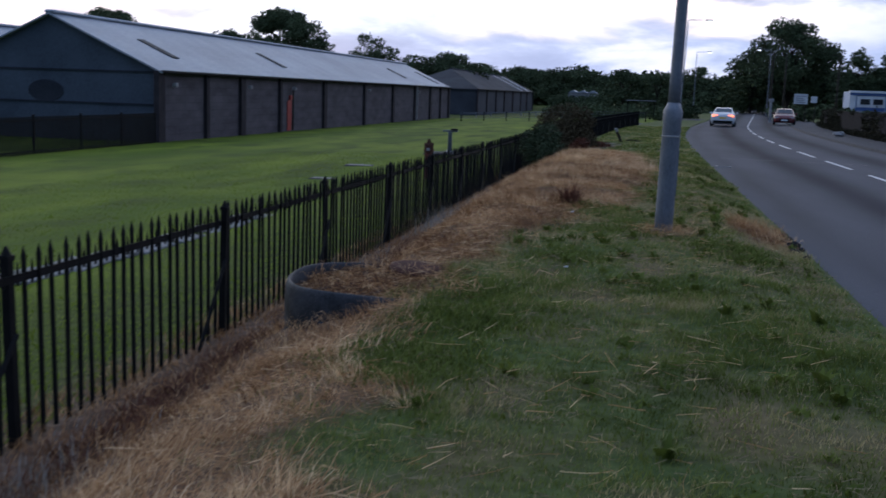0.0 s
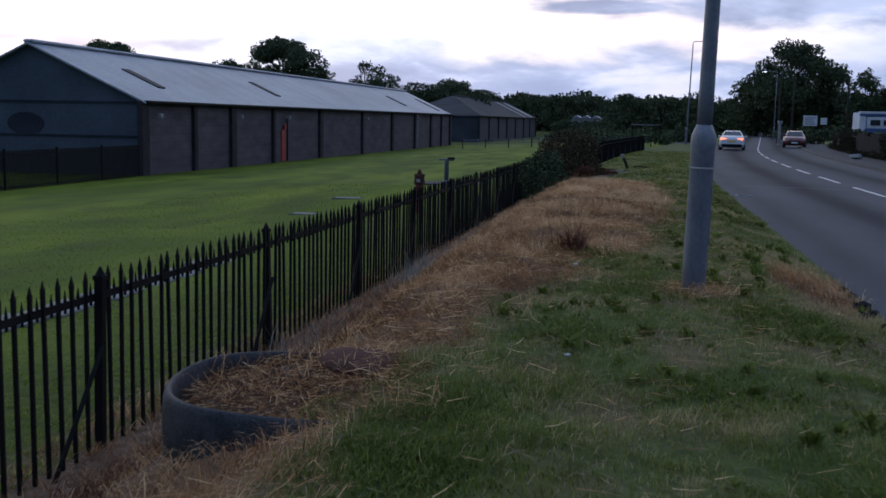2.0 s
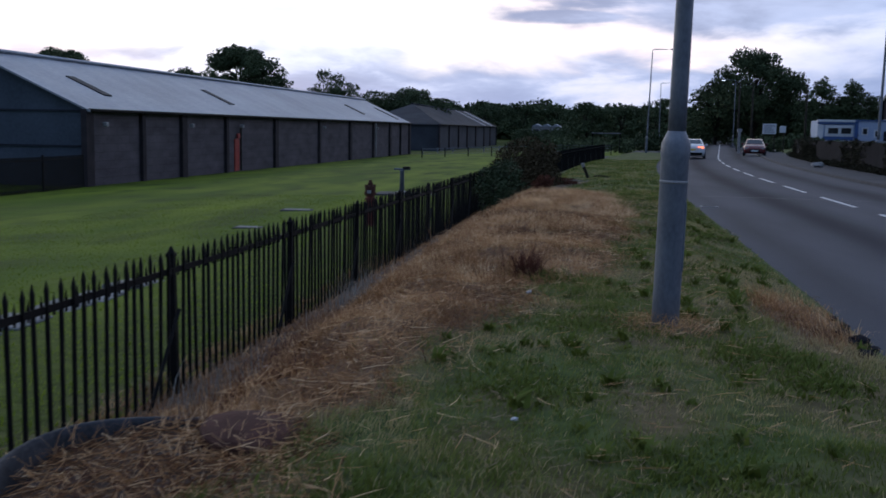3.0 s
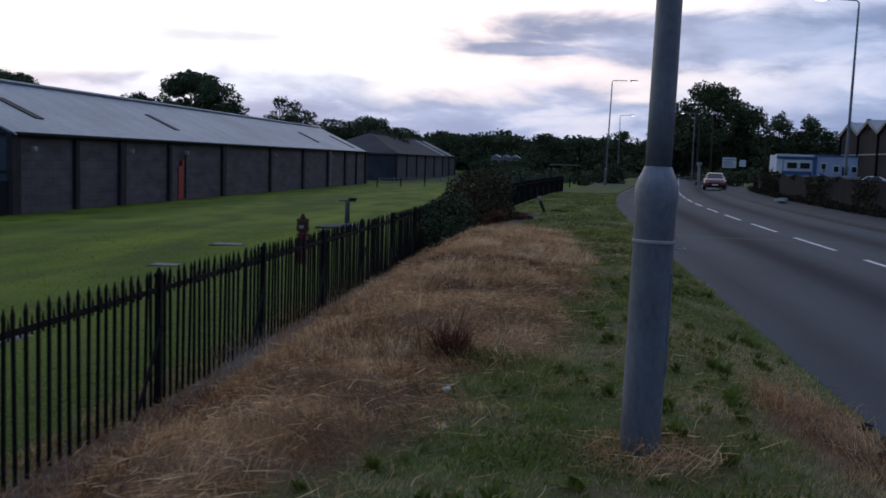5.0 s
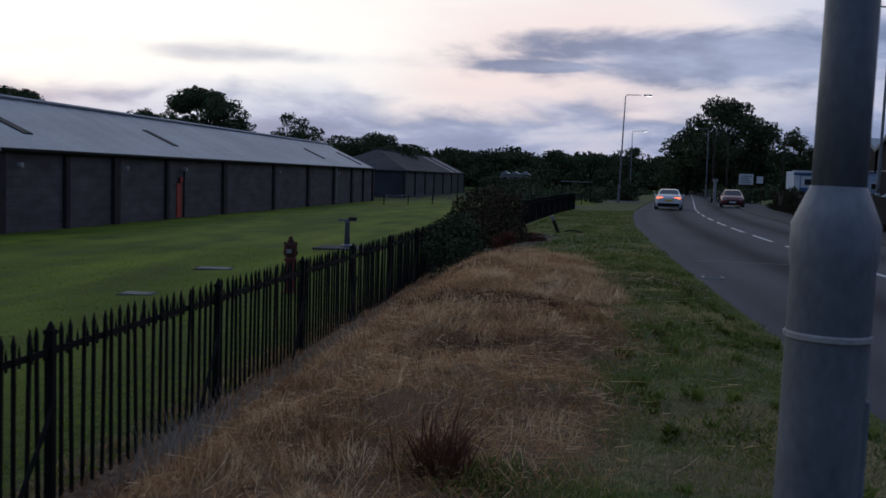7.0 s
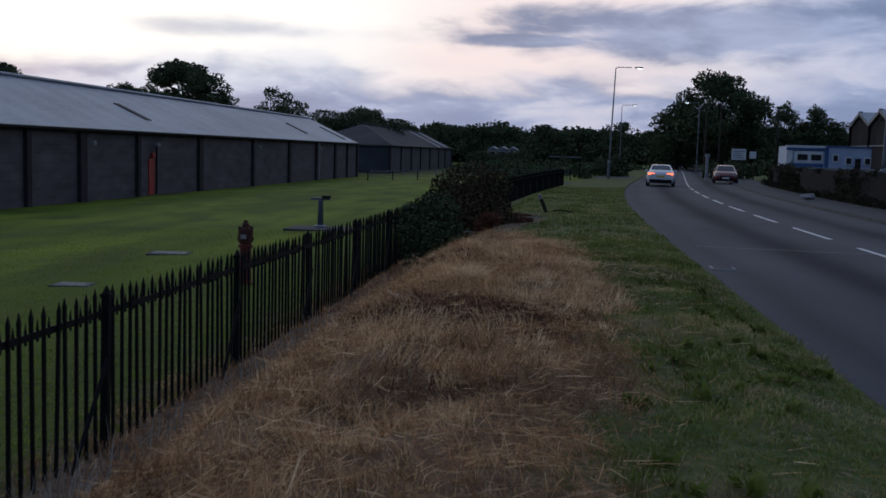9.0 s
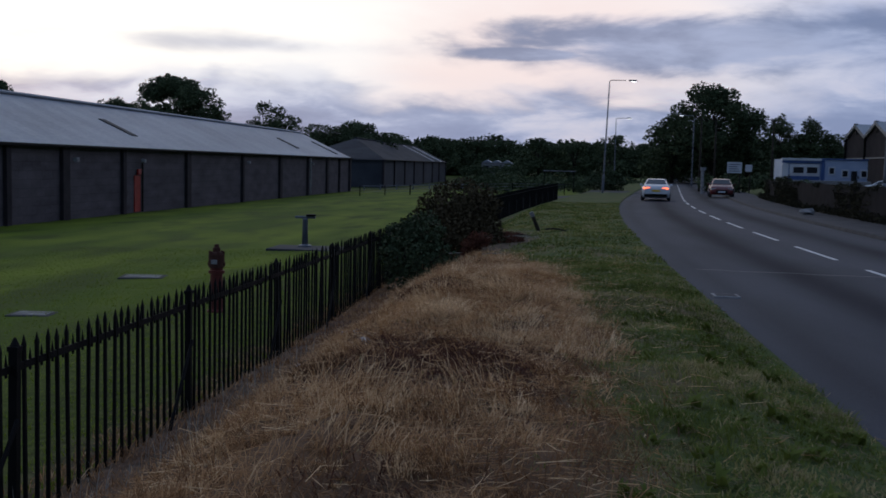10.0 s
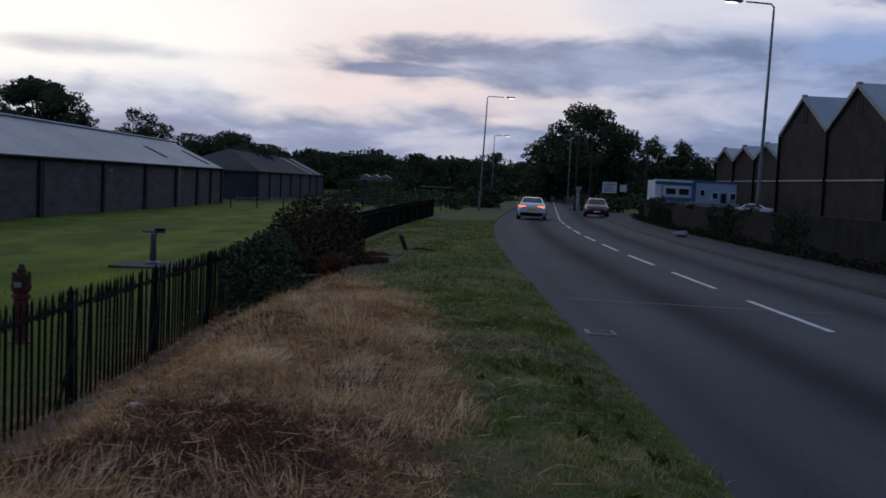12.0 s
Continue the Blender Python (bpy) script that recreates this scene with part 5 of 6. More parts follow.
for u, y, l, yaw, r in ((-1.9, 45.0, 2.6, 0.15, 0.045), (-1.2, 44.2, 2.8, -0.12, 0.04), (-2.1, 44.0, 1.8, 0.5, 0.04), (-0.2, 45.6, 0.9, 0.05, 0.06), (-2.4, 39.3, 1.3, 0.9, 0.03), (-2.2, 37.4, 0.9, 2.2, 0.02), (-1.5, 43.2, 2.2, 0.05, 0.035), (-1.0, 43.0, 1.6, 0.3, 0.03), (-2.4, 42.0, 1.7, -0.4, 0.035), (-1.7, 41.4, 1.9, 0.2, 0.04), (-2.7, 40.6, 1.2, 1.2, 0.03), (-2.6, 34.6, 1.0, 1.0, 0.015), (-1.4, 36.6, 0.9, 0.6, 0.02)):
    branch(u, y, l * 0.9, yaw + 0.5 * math.sin(7 * y), r * 0.5)
heap = []
for k in range(9):
    p = on_ground(-2.3 + 0.35 * rng.random(), 38.6 + 0.5 * rng.random())
    heap.append(((p.x, p.y, p.z + 0.08 + 0.25 * rng.random()), (0.22, 0.22, 0.16)))
for k in range(10):
    p = on_ground(-2.7 + 1.3 * rng.random(), 41.5 + 3.6 * rng.random())
    heap.append(((p.x, p.y, p.z + 0.05), (0.4, 0.35, 0.08)))
V, Fc = leaf_cloud(rng, heap, 220, 0.06, 0.35)
tagged(np_mesh("brushwood", V, Fc, RUSSET), "dark heap of cut brushwood and dead leaves", "brushwood", kind="stuff")


def crumple(name, label, cat, p, size, material, seed):
    rng = np.random.default_rng(seed)
    bm = bmesh.new()
    bmesh.ops.create_icosphere(bm, subdivisions=2, radius=size)
    for v in bm.verts:
        v.co *= 0.75 + 0.5 * rng.random()
        v.co.z *= 0.55
    ob = tagged(part(name, bm, material), label, cat)
    ob.location = (p.x, p.y, p.z + size * 0.35)
    return ob


for k, (u, y, s_) in enumerate(((-1.95, 23.1, 0.055), (-3.15, 28.1, 0.06), (-3.0, 28.9, 0.04), (-2.66, 30.3, 0.07), (-2.5, 31.2, 0.04), (-3.4, 26.4, 0.04), (-0.79, 13.72, 0.03), (-2.8, 14.83, 0.035), (-2.25, 24.3, 0.05), (-2.75, 26.5, 0.05), (-2.6, 29.5, 0.08), (-3.3, 15.8, 0.04), (-3.35, 13.9, 0.04), (-0.6, 9.9, 0.02))):
    crumple("litter_scrap", "crumpled scrap of white litter in the grass", "litter", on_ground(u, y) + Vector((0, 0, 0.03)), s_, SCRAP, 200 + k)
for k, (u, y, s_) in enumerate(((1.9, 12.6, 0.07), (1.97, 13.1, 0.09), (1.93, 13.5, 0.06), (1.99, 12.2, 0.05), (1.98, 14.2, 0.05), (2.02, 12.85, 0.05), (2.0, 13.8, 0.06))):
    crumple("stone", "dark broken kerb stone at the road edge", "stone", on_ground(u, y), s_, STONEWALL, 230 + k)
sp = Vector((11.35, 62.5, float(road_z(62.5)) + 0.12))
crumple("boulder", "pale round boulder on the footpath", "boulder", sp, 0.32, CONC, 250)
gully = thing("drain_gully", "square iron drain grating in the road edge", "drain", (2.42, 29.8, float(road_z(29.8)) + 0.012))
part("frame", boxes((-0.2, 0.2, -0.2, 0.2, -0.05, 0.012), bevel=0.005), CONC, gully, "pale worn frame")
part("grating", boxes((-0.15, 0.15, -0.15, 0.15, 0.0125, 0.016)), ASPHALT2, gully, "dull iron grating")
bm = bmesh.new()
pts = [(2.5 + 0.45 * k, 33.8 - 0.05 * k + 0.06 * math.sin(k * 2.1), 0) for k in range(11)]
for p, q in zip(pts, pts[1:]):
    z0_ = float(road_z(33)) + 0.036
    bm.faces.new([bm.verts.new(v) for v in ((p[0], p[1] - 0.025, z0_), (q[0], q[1] - 0.025, z0_), (q[0], q[1] + 0.025, z0_), (p[0], p[1] + 0.025, z0_))])
part("sealed_crack", bm, mat("pale_crack_filler", (0.10, 0.10, 0.11), (0.2, 0.2, 0.21), 6, 0.9), road, "pale sealed crack across the road")


# ---- cars ----
def car(label, at, yaw, paint, tail_lit=False, dark_nose=False):
    ob = thing("car", label, "car", at)
    # stations along the length: y, sill, shoulder, top, half width, half width at the top
    st = [(-2.3, 0.42, 0.72, 0.80, 0.70, 0.62), (-2.22, 0.26, 0.86, 0.95, 0.84, 0.74), (-1.95, 0.20, 0.92, 1.02, 0.90, 0.78), (-1.45, 0.18, 0.92, 1.06, 0.92, 0.72), (-0.75, 0.18, 0.91, 1.38, 0.92, 0.58), (0.1, 0.18, 0.90, 1.42, 0.92, 0.58), (0.55, 0.18, 0.89, 1.34, 0.92, 0.60), (1.15, 0.18, 0.87, 0.98, 0.91, 0.74), (1.75, 0.2, 0.80, 0.88, 0.90, 0.74), (2.15, 0.24, 0.66, 0.74, 0.82, 0.68), (2.28, 0.4, 0.55, 0.60, 0.66, 0.55)]
    bm = bmesh.new()
    rings = []
    for y, z0, z1, z2, w, wt_ in st:
        half = [(w * 0.93, z0), (w, z0 + (z1 - z0) * 0.35), (w * 0.985, z1 - 0.06), (w * 0.95, z1), (wt_ + 0.03, z2 - 0.05), (wt_ - 0.06, z2)]
        rings.append([bm.verts.new((s_ * x, y, z)) for s_, seq in ((1, half), (-1, half[::-1])) for x, z in seq])
    n = len(rings[0])
    for a, b in zip(rings, rings[1:]):
        for k in range(n):
            bm.faces.new((a[k], a[(k + 1) % n], b[(k + 1) % n], b[k]))
    bm.faces.new(rings[0][::-1])
    bm.faces.new(rings[-1])
    bmesh.ops.recalc_face_normals(bm, faces=bm.faces[:])
    part("body", bm, paint, ob, smooth=True)

    def quad(name, pts, material, label_="", lift=0.012):
        bm = bmesh.new()
        c = [Vector(p) for p in pts]
        nrm = (c[1] - c[0]).cross(c[2] - c[0]).normalized() * lift
        lo, hi = [bm.verts.new(p - nrm) for p in c], [bm.verts.new(p + nrm) for p in c]
        bm.faces.new(hi)
        bm.faces.new(lo[::-1])
        for k in range(len(c)):
            bm.faces.new((lo[k], lo[(k + 1) % len(c)], hi[(k + 1) % len(c)], hi[k]))
        return part(name, bm, material, ob, label_)

    quad("rear_window", [(-0.66, -1.40, 1.09), (0.66, -1.40, 1.09), (0.53, -0.80, 1.37), (-0.53, -0.80, 1.37)], DARKGLASS, "dark rear window")
    quad("windscreen", [(0.68, 1.10, 1.01), (-0.68, 1.10, 1.01), (-0.54, 0.58, 1.345), (0.54, 0.58, 1.345)], DARKGLASS, "dark windscreen")
    for s_ in (-1, 1):
        quad("side_window", [(s_ * 0.865, -1.15, 0.95), (s_ * 0.865, 0.98, 0.93), (s_ * 0.625, 0.48, 1.31), (s_ * 0.625, -0.72, 1.33)][::s_], DARKGLASS, "dark side windows")
        part("door_mirror", boxes((s_ * 0.9, s_ * 1.07, 0.68, 0.82, 0.92, 1.06), bevel=0.03), paint, ob)
        part("tail_light", boxes((s_ * 0.38, s_ * 0.80, -2.29, -2.19, 0.76, 0.88), bevel=0.02), glow("lit_tail_lamp", (1.0, 0.16, 0.05), 4.0) if tail_lit else REDPAINT, ob, "glowing red tail light" if tail_lit else "")
        part("headlight", boxes((s_ * 0.45, s_ * 0.80, 2.10, 2.225, 0.56, 0.70), bevel=0.02), CONC, ob)
        for y in (-1.42, 1.42):
            bm = lathe([(0.22, -0.11), (0.31, -0.11), (0.33, -0.08), (0.33, 0.08), (0.31, 0.11), (0.22, 0.11)], 20)
            bmesh.ops.rotate(bm, verts=bm.verts[:], matrix=Matrix.Rotation(radians(90), 3, "Y"))
            bmesh.ops.translate(bm, verts=bm.verts[:], vec=(s_ * 0.83, y, 0.33))
            w_ = part("wheel", bm, TYRE, ob, "black tyre")
            bm = lathe([(0.2, -0.115), (0.2, 0.115), (0.06, 0.125)], 14)
            bmesh.ops.rotate(bm, verts=bm.verts[:], matrix=Matrix.Rotation(radians(90), 3, "Y"))
            bmesh.ops.translate(bm, verts=bm.verts[:], vec=(s_ * 0.84, y, 0.33))
            part("rim", bm, GALV, w_, "grey alloy rim")
    part("rear_bumper", boxes((-0.72, 0.72, -2.33, -2.18, 0.26, 0.46), bevel=0.03), IRON, ob, "black lower bumper")
    part("rear_plate", boxes((-0.26, 0.26, -2.325, -2.285, 0.60, 0.71), bevel=0.004), mat("yellow_plate", (0.5, 0.34, 0.02), (0.62, 0.44, 0.04), 4, 0.5, 0, 0), ob, "yellow number plate")
    part("grille", boxes((-0.42, 0.42, 2.2, 2.30, 0.32, 0.56), bevel=0.02), IRON, ob, "dark grille")
    part("front_plate", boxes((-0.26, 0.26, 2.295, 2.315, 0.38, 0.49), bevel=0.004), WHITE, ob, "white number plate")
    ob.rotation_euler = (0, 0, yaw)
    return ob


WHITECAR = mat("white_car_paint", (0.50, 0.52, 0.56), (0.58, 0.60, 0.64), 0.5, 0.25, 0, 0, 5, spec=0.5)
REDCAR = mat("dark_red_car_paint", (0.075, 0.014, 0.016), (0.11, 0.022, 0.024), 0.5, 0.2, 0, 0, 5, spec=0.5)
car("white saloon car driving off with its tail lights lit", (4.15 + float(bend(84)), 84, float(road_z(84)) + 0.02), -0.10, WHITECAR, True)
car("dark red saloon car parked half on the footpath", (12.75, 96.5, float(road_z(96)) + 0.06), math.pi - 0.12, REDCAR)

car("white hatchback car parked behind the boundary wall", (34.0, 126, -0.3), 1.3, WHITECAR)


# ---- grass ----
def blades(rng, x, y, z, h, w, lean, ang=None):
    """Bent three-triangle blades at the given roots."""
    n = len(x)
    ang = rng.random(n) * 2 * math.pi if ang is None else ang
    d = np.stack([np.cos(ang), np.sin(ang), np.zeros(n)], 1)
    s = np.stack([-np.sin(ang + 0.6), np.cos(ang + 0.6), np.zeros(n)], 1) * (w / 2)[:, None]
    root = np.stack([x, y, z], 1)
    up = np.zeros((n, 3))
    up[:, 2] = 1
    mid = root + up * (h * 0.55 * np.cos(lean * 0.6))[:, None] + d * (h * 0.55 * np.sin(lean * 0.6))[:, None]
    tip_ = mid + up * (h * 0.45 * np.cos(lean * 1.25))[:, None] + d * (h * 0.45 * np.sin(lean * 1.25))[:, None]
    V = np.stack([root - s, root + s, mid + s * 0.7, mid - s * 0.7, tip_], 1).reshape(-1, 3)
    b = np.arange(n)[:, None] * 5
    F = np.concatenate([b + np.array([[0, 1, 2]]), b + np.array([[0, 2, 3]]), b + np.array([[3, 2, 4]])], 1).reshape(-1, 3)
    return V, F


def stalks(rng, x, y, z, length, w, ang=None, rise=0.12):
    """Straight stems lying almost flat, each turned a little on its side."""
    n = len(x)
    ang = rng.random(n) * 2 * math.pi if ang is None else ang
    up_ = rng.normal(size=n) * rise
    d = np.stack([np.cos(ang) * np.cos(up_), np.sin(ang) * np.cos(up_), np.sin(up_)], 1)
    s = np.stack([-np.sin(ang) * 0.6, np.cos(ang) * 0.6, np.full(n, 0.8)], 1) * (w / 2)[:, None]
    mid = np.stack([x, y, z], 1)
    sag = rng.normal(size=(n, 3)) * np.array([0.05, 0.05, 0.03]) * length[:, None]
    a, b = mid - d * (length / 2)[:, None], mid + d * (length / 2)[:, None]
    mid = mid + sag
    V = np.stack([a - s, a + s, mid + s, mid - s, b], 1).reshape(-1, 3)
    k = np.arange(n)[:, None] * 5
    return V, np.concatenate([k + np.array([[0, 1, 2]]), k + np.array([[0, 2, 3]]), k + np.array([[3, 2, 4]])], 1).reshape(-1, 3)


def scatter(rng, n, u0, u1, y0, y1):
    return u0 + (u1 - u0) * rng.random(n), y0 + (y1 - y0) * rng.random(n)


def clump(rng, u, y, share, spread):
    """Draw a share of the roots together into tufts."""
    n = len(u)
    k = rng.integers(0, n, n)
    pick = rng.random(n) < share
    k = (k // 24) * 24
    return np.where(pick, u[k] + rng.normal(size=n) * spread, u), np.where(pick, y[k] + rng.normal(size=n) * spread, y)


def with_tone(ob, tone):
    """Gives each blade (five points) its tone."""
    at_ = ob.data.attributes.new("tone", "FLOAT", "POINT")
    at_.data.foreach_set("value", np.repeat(np.clip(tone, 0, 1), 5).astype(np.float32))
    return ob


rng = np.random.default_rng(77)
VV, FF, TT, off = [], [], [], 0


def keep_blades(V, F_, tone):
    global off
    VV.append(V), FF.append(F_ + off), TT.append(tone)
    off += len(V)


for n, u0, u1, y0, y1, wk, hk in ((170000, -2.2, 2.0, 2.5, 18, 0.0055, 1.0), (95000, -1.8, 2.0, 18, 34, 0.008, 1.0), (48000, -3.5, 2.0, 34, 75, 0.02, 1.1)):
    u, y = scatter(rng, n, u0, u1, y0, y1)
    u, y = clump(rng, u, y, 0.55, 0.05 if y0 < 30 else 0.12)
    u = np.clip(u, -4, 2.06)
    keep = rng.random(n) > np.maximum(np.maximum(dryness(u, y), bare(u, y)) * 0.95, wornness(u, y) * 0.6)
    u, y = u[keep], y[keep]
    lush = np.clip(2.4 * vnoise(u, y, 0.9, 21) * vnoise(u, y, 2.7, 22), 0, 1.2)
    h = (0.024 + 0.038 * rng.random(len(u)) + 0.03 * lush ** 3) * hk
    V, F_ = blades(rng, swing(u, y), y, ground_z(u, y) - 0.006, h, wk * (0.7 + 0.6 * rng.random(len(u))), 0.4 + 1.0 * rng.random(len(u)))
    dry_tip = (rng.random(len(u)) < 0.06 + 0.2 * wornness(u, y)) * 0.5
    keep_blades(V, F_, -0.02 + 0.62 * vnoise(u, y, 1.3, 23) + 0.34 * vnoise(u, y, 5.0, 24) + 0.15 * sstep(9, 13, y) * sstep(25, 18, y) + 0.28 * rng.random(len(u)) + dry_tip)
# lusher tufts and weeds among the mown grass
for cu, cy, r, n, hh in ((-1.35, 6.4, 0.3, 1500, 0.16), (-1.2, 7.6, 0.25, 1200, 0.15), (-1.15, 8.6, 0.2, 800, 0.14), (1.0, 11.7, 0.22, 1100, 0.16), (1.25, 11.2, 0.15, 500, 0.14), (0.4, 9.2, 0.2, 500, 0.12), (-0.6, 10.6, 0.25, 700, 0.11), (-0.7, 15.0, 0.15, 400, 0.2), (-0.2, 12.6, 0.3, 900, 0.1), (0.9, 16.3, 0.3, 700, 0.1)):
    u, y = cu + rng.normal(size=n) * r, cy + rng.normal(size=n) * r
    V, F_ = blades(rng, swing(u, y), y, ground_z(u, y), hh * 0.75 * (0.3 + 0.7 * rng.random(n)), 0.008 + 0.010 * rng.random(n), 0.6 + 0.9 * rng.random(n))
    keep_blades(V, F_, 0.3 + 0.4 * rng.random(n))
# broad-leaved weeds: flat rosettes of dock, plantain and dandelion
nests = 620
cu, cy = scatter(rng, nests, -1.6, 1.9, 2.6, 26)
keep = (dryness(cu, cy) < 0.4) & (vnoise(cu, cy, 0.8, 25) > 0.42)
cu, cy = cu[keep], cy[keep]
each = 11
k = np.repeat(np.arange(len(cu)), each)
big_ = 0.05 + 0.09 * rng.random(len(cu)) ** 2
u, y = cu[k] + rng.normal(size=len(k)) * 0.025, cy[k] + rng.normal(size=len(k)) * 0.025
V, F_ = blades(rng, swing(u, y), y, ground_z(u, y) + 0.012, big_[k] * (0.7 + 0.6 * rng.random(len(k))), big_[k] * 0.34, 0.75 + 0.5 * rng.random(len(k)))
keep_blades(V, F_, 0.28 + 0.3 * (rng.random(len(cu))[k]) + 0.1 * rng.random(len(k)))
tagged(with_tone(np_mesh("verge_grass", np.concatenate(VV), np.concatenate(FF), GRASSTONE), np.concatenate(TT)), "short mown green grass of the roadside verge", "grass", kind="stuff")

VV, FF, TT, off = [], [], [], 0
# a matted brown undergrowth
for n, u0, u1, y0, y1, wk in ((60000, -3.75, 2.0, 2.5, 18, 0.005), (50000, -3.75, 0.9, 18, 34, 0.006), (8000, -3.75, 0.0, 34, 40, 0.01)):
    u, y = scatter(rng, n, u0, u1, y0, y1)
    inring = np.hypot(u + 2.2, y - 9.05) < 0.95
    edge = sstep(-3.1, -2.6, u + 0.8 * (vnoise(u, y, 1.2, 71) - 0.5))
    keep = (rng.random(n) < dryness(u, y) * np.clip(0.12 + edge, 0, 1) * (1 - 0.65 * russet(u, y))) & ~(inring & (rng.random(n) < 0.6))
    u, y = u[keep], y[keep]
    m_ = len(u)
    flow = 6.0 * vnoise(u, y, 0.8, 7) + rng.normal(size=m_) * 1.0
    root = np.maximum(ground_z(u, y), np.where(np.hypot(u + 2.2, y - 9.05) < 0.7, -0.13, -9.0))
    V, F_ = blades(rng, swing(u, y), y, root + 0.04 * rng.random(m_), 0.08 + 0.16 * rng.random(m_), wk * (0.6 + 0.7 * rng.random(m_)), 1.05 + 0.4 * rng.random(m_), flow)
    keep_blades(V, F_, -0.08 + 0.55 * vnoise(u, y, 2.2, 73) + 0.32 * vnoise(u, y, 6.0, 74) + 0.35 * rng.random(m_) ** 2 + 0.14 * sstep(21, 29, y) + 0.10 * sstep(11, 7, y))
# tussocks that splay outwards and fall over with the wind
for n, each, u0, u1, y0, y1, wk in ((1900, 105, -3.2, 1.95, 2.5, 18, 0.0036), (1400, 140, -3.1, 0.8, 18, 36, 0.0042), (90, 60, -3.2, 0.0, 36, 40, 0.009)):
    u, y = scatter(rng, n, u0, u1, y0, y1)
    edge = sstep(-2.95, -2.4, u + 0.8 * (vnoise(u, y, 1.2, 71) - 0.5))
    trodden = sstep(-1.3, -0.5, u - dry_edge(y) + 0.9 * (vnoise(u, y, 0.9, 92) - 0.5))
    keep = (rng.random(n) < dryness(u, y) ** 2 * edge * (1 - 0.85 * russet(u, y)) * (1 - 0.6 * trodden)) & (np.hypot(u + 2.2, y - 9.05) > 1.05)
    u, y = u[keep], y[keep]
    m_ = len(u)
    size = (0.35 + 1.9 * rng.random(m_) ** 2.4) * (0.35 + 1.2 * vnoise(u, y, 0.9, 11) ** 1.3) * np.where(y < 13, 0.8, 1.0)
    fall = 6.0 * vnoise(u, y, 0.5, 13)
    flat_ = np.clip(0.15 + 0.5 * vnoise(u, y, 0.9, 17) + 0.5 * rng.random(m_), 0, 1)
    tuft_tone = 0.0 + 0.82 * rng.random(m_) ** 1.2 + 0.5 * (vnoise(u, y, 1.4, 75) - 0.25)
    k = np.repeat(np.arange(m_), each)
    a = rng.random(len(k)) * 2 * math.pi
    r = rng.random(len(k)) ** 0.5 * 0.12 * size[k]
    bu, by = u[k] + np.cos(a) * r, y[k] + np.sin(a) * r
    ang = a + np.angle(np.exp(1j * (fall[k] - a))) * (0.2 + 0.5 * flat_[k]) + rng.normal(size=len(k)) * 0.5
    h_ = size[k] * (0.06 + 0.10 * rng.random(len(k)))
    lean = np.clip(0.45 + 1.15 * flat_[k] + 0.45 * rng.normal(size=len(k)), 0.05, 1.9)
    V, F_ = blades(rng, swing(bu, by), by, ground_z(bu, by) - 0.008, h_, wk * (0.6 + 0.8 * rng.random(len(k))), lean, ang)
    keep_blades(V, F_, tuft_tone[k] + 0.5 * (rng.random(len(k)) - 0.4) + 0.14 * sstep(21, 29, by) + 0.10 * sstep(11, 7, by))
# dead litter on the bare slope by the railings
for y0, y1, n, wk in ((2.5, 18, 20000, 0.006), (18, 36, 18000, 0.007), (36, 50, 6000, 0.013)):
    u, y = scatter(rng, n, -4.5, -2.1, y0, y1)
    u, y = clump(rng, u, y, 0.7, 0.09)
    inring = np.hypot(u + 2.2, y - 9.05) < 0.95
    u, y = u[~inring], y[~inring]
    V, F_ = blades(rng, swing(u, y), y, ground_z(u, y) + 0.01, 0.05 + 0.13 * rng.random(len(u)), wk * (0.5 + rng.random(len(u))), 0.7 + 0.75 * rng.random(len(u)))
    keep_blades(V, F_, 0.0 + 0.5 * rng.random(len(u)) ** 2 + 0.45 * vnoise(u, y, 2.5, 91))
# long pale stalks, fallen in loose swathes
nests = 1100
cu, cy = scatter(rng, nests, -2.6, 1.2, 2.5, 34)
keep = (np.hypot(cu + 2.1, cy - 8.0) > 0.9) | (rng.random(nests) < 0.25)
cu, cy = cu[keep], cy[keep]
nests = len(cu)
each = 13
k = np.repeat(np.arange(nests), each)
way = rng.random(nests) * math.pi
u, y = cu[k] + rng.normal(size=len(k)) * 0.22, cy[k] + rng.normal(size=len(k)) * 0.22
keep = (rng.random(len(u)) < np.maximum(dryness(u, y), 0.12) * (1 - 0.65 * russet(u, y))) & (u < 1.9)
u, y, k = u[keep], y[keep], k[keep]
n = len(u)
V, F_ = stalks(rng, swing(u, y), y, ground_z(u, y) + 0.035 + 0.06 * rng.random(n), 0.08 + 0.22 * rng.random(n) ** 1.5, 0.0028 + 0.0022 * rng.random(n), way[k] + 0.7 * rng.normal(size=n), 0.2)
keep_blades(V, F_, 0.45 + 0.5 * rng.random(n))
# thatch of short broken straw where the bank is trodden
u, y = scatter(rng, 60000, -2.2, 1.2, 2.5, 36)
trodden = sstep(-1.5, -0.6, u - dry_edge(y) + 0.9 * (vnoise(u, y, 0.9, 92) - 0.5))
keep = rng.random(len(u)) < dryness(u, y) * (0.15 + 0.85 * trodden) * (1 - 0.6 * russet(u, y))
u, y = u[keep], y[keep]
n = len(u)
V, F_ = stalks(rng, swing(u, y), y, ground_z(u, y) + 0.008 + 0.025 * rng.random(n), 0.04 + 0.09 * rng.random(n), 0.003 + 0.002 * rng.random(n), None, 0.2)
keep_blades(V, F_, 0.1 + 0.5 * vnoise(u, y, 3.0, 93) + 0.4 * rng.random(n))
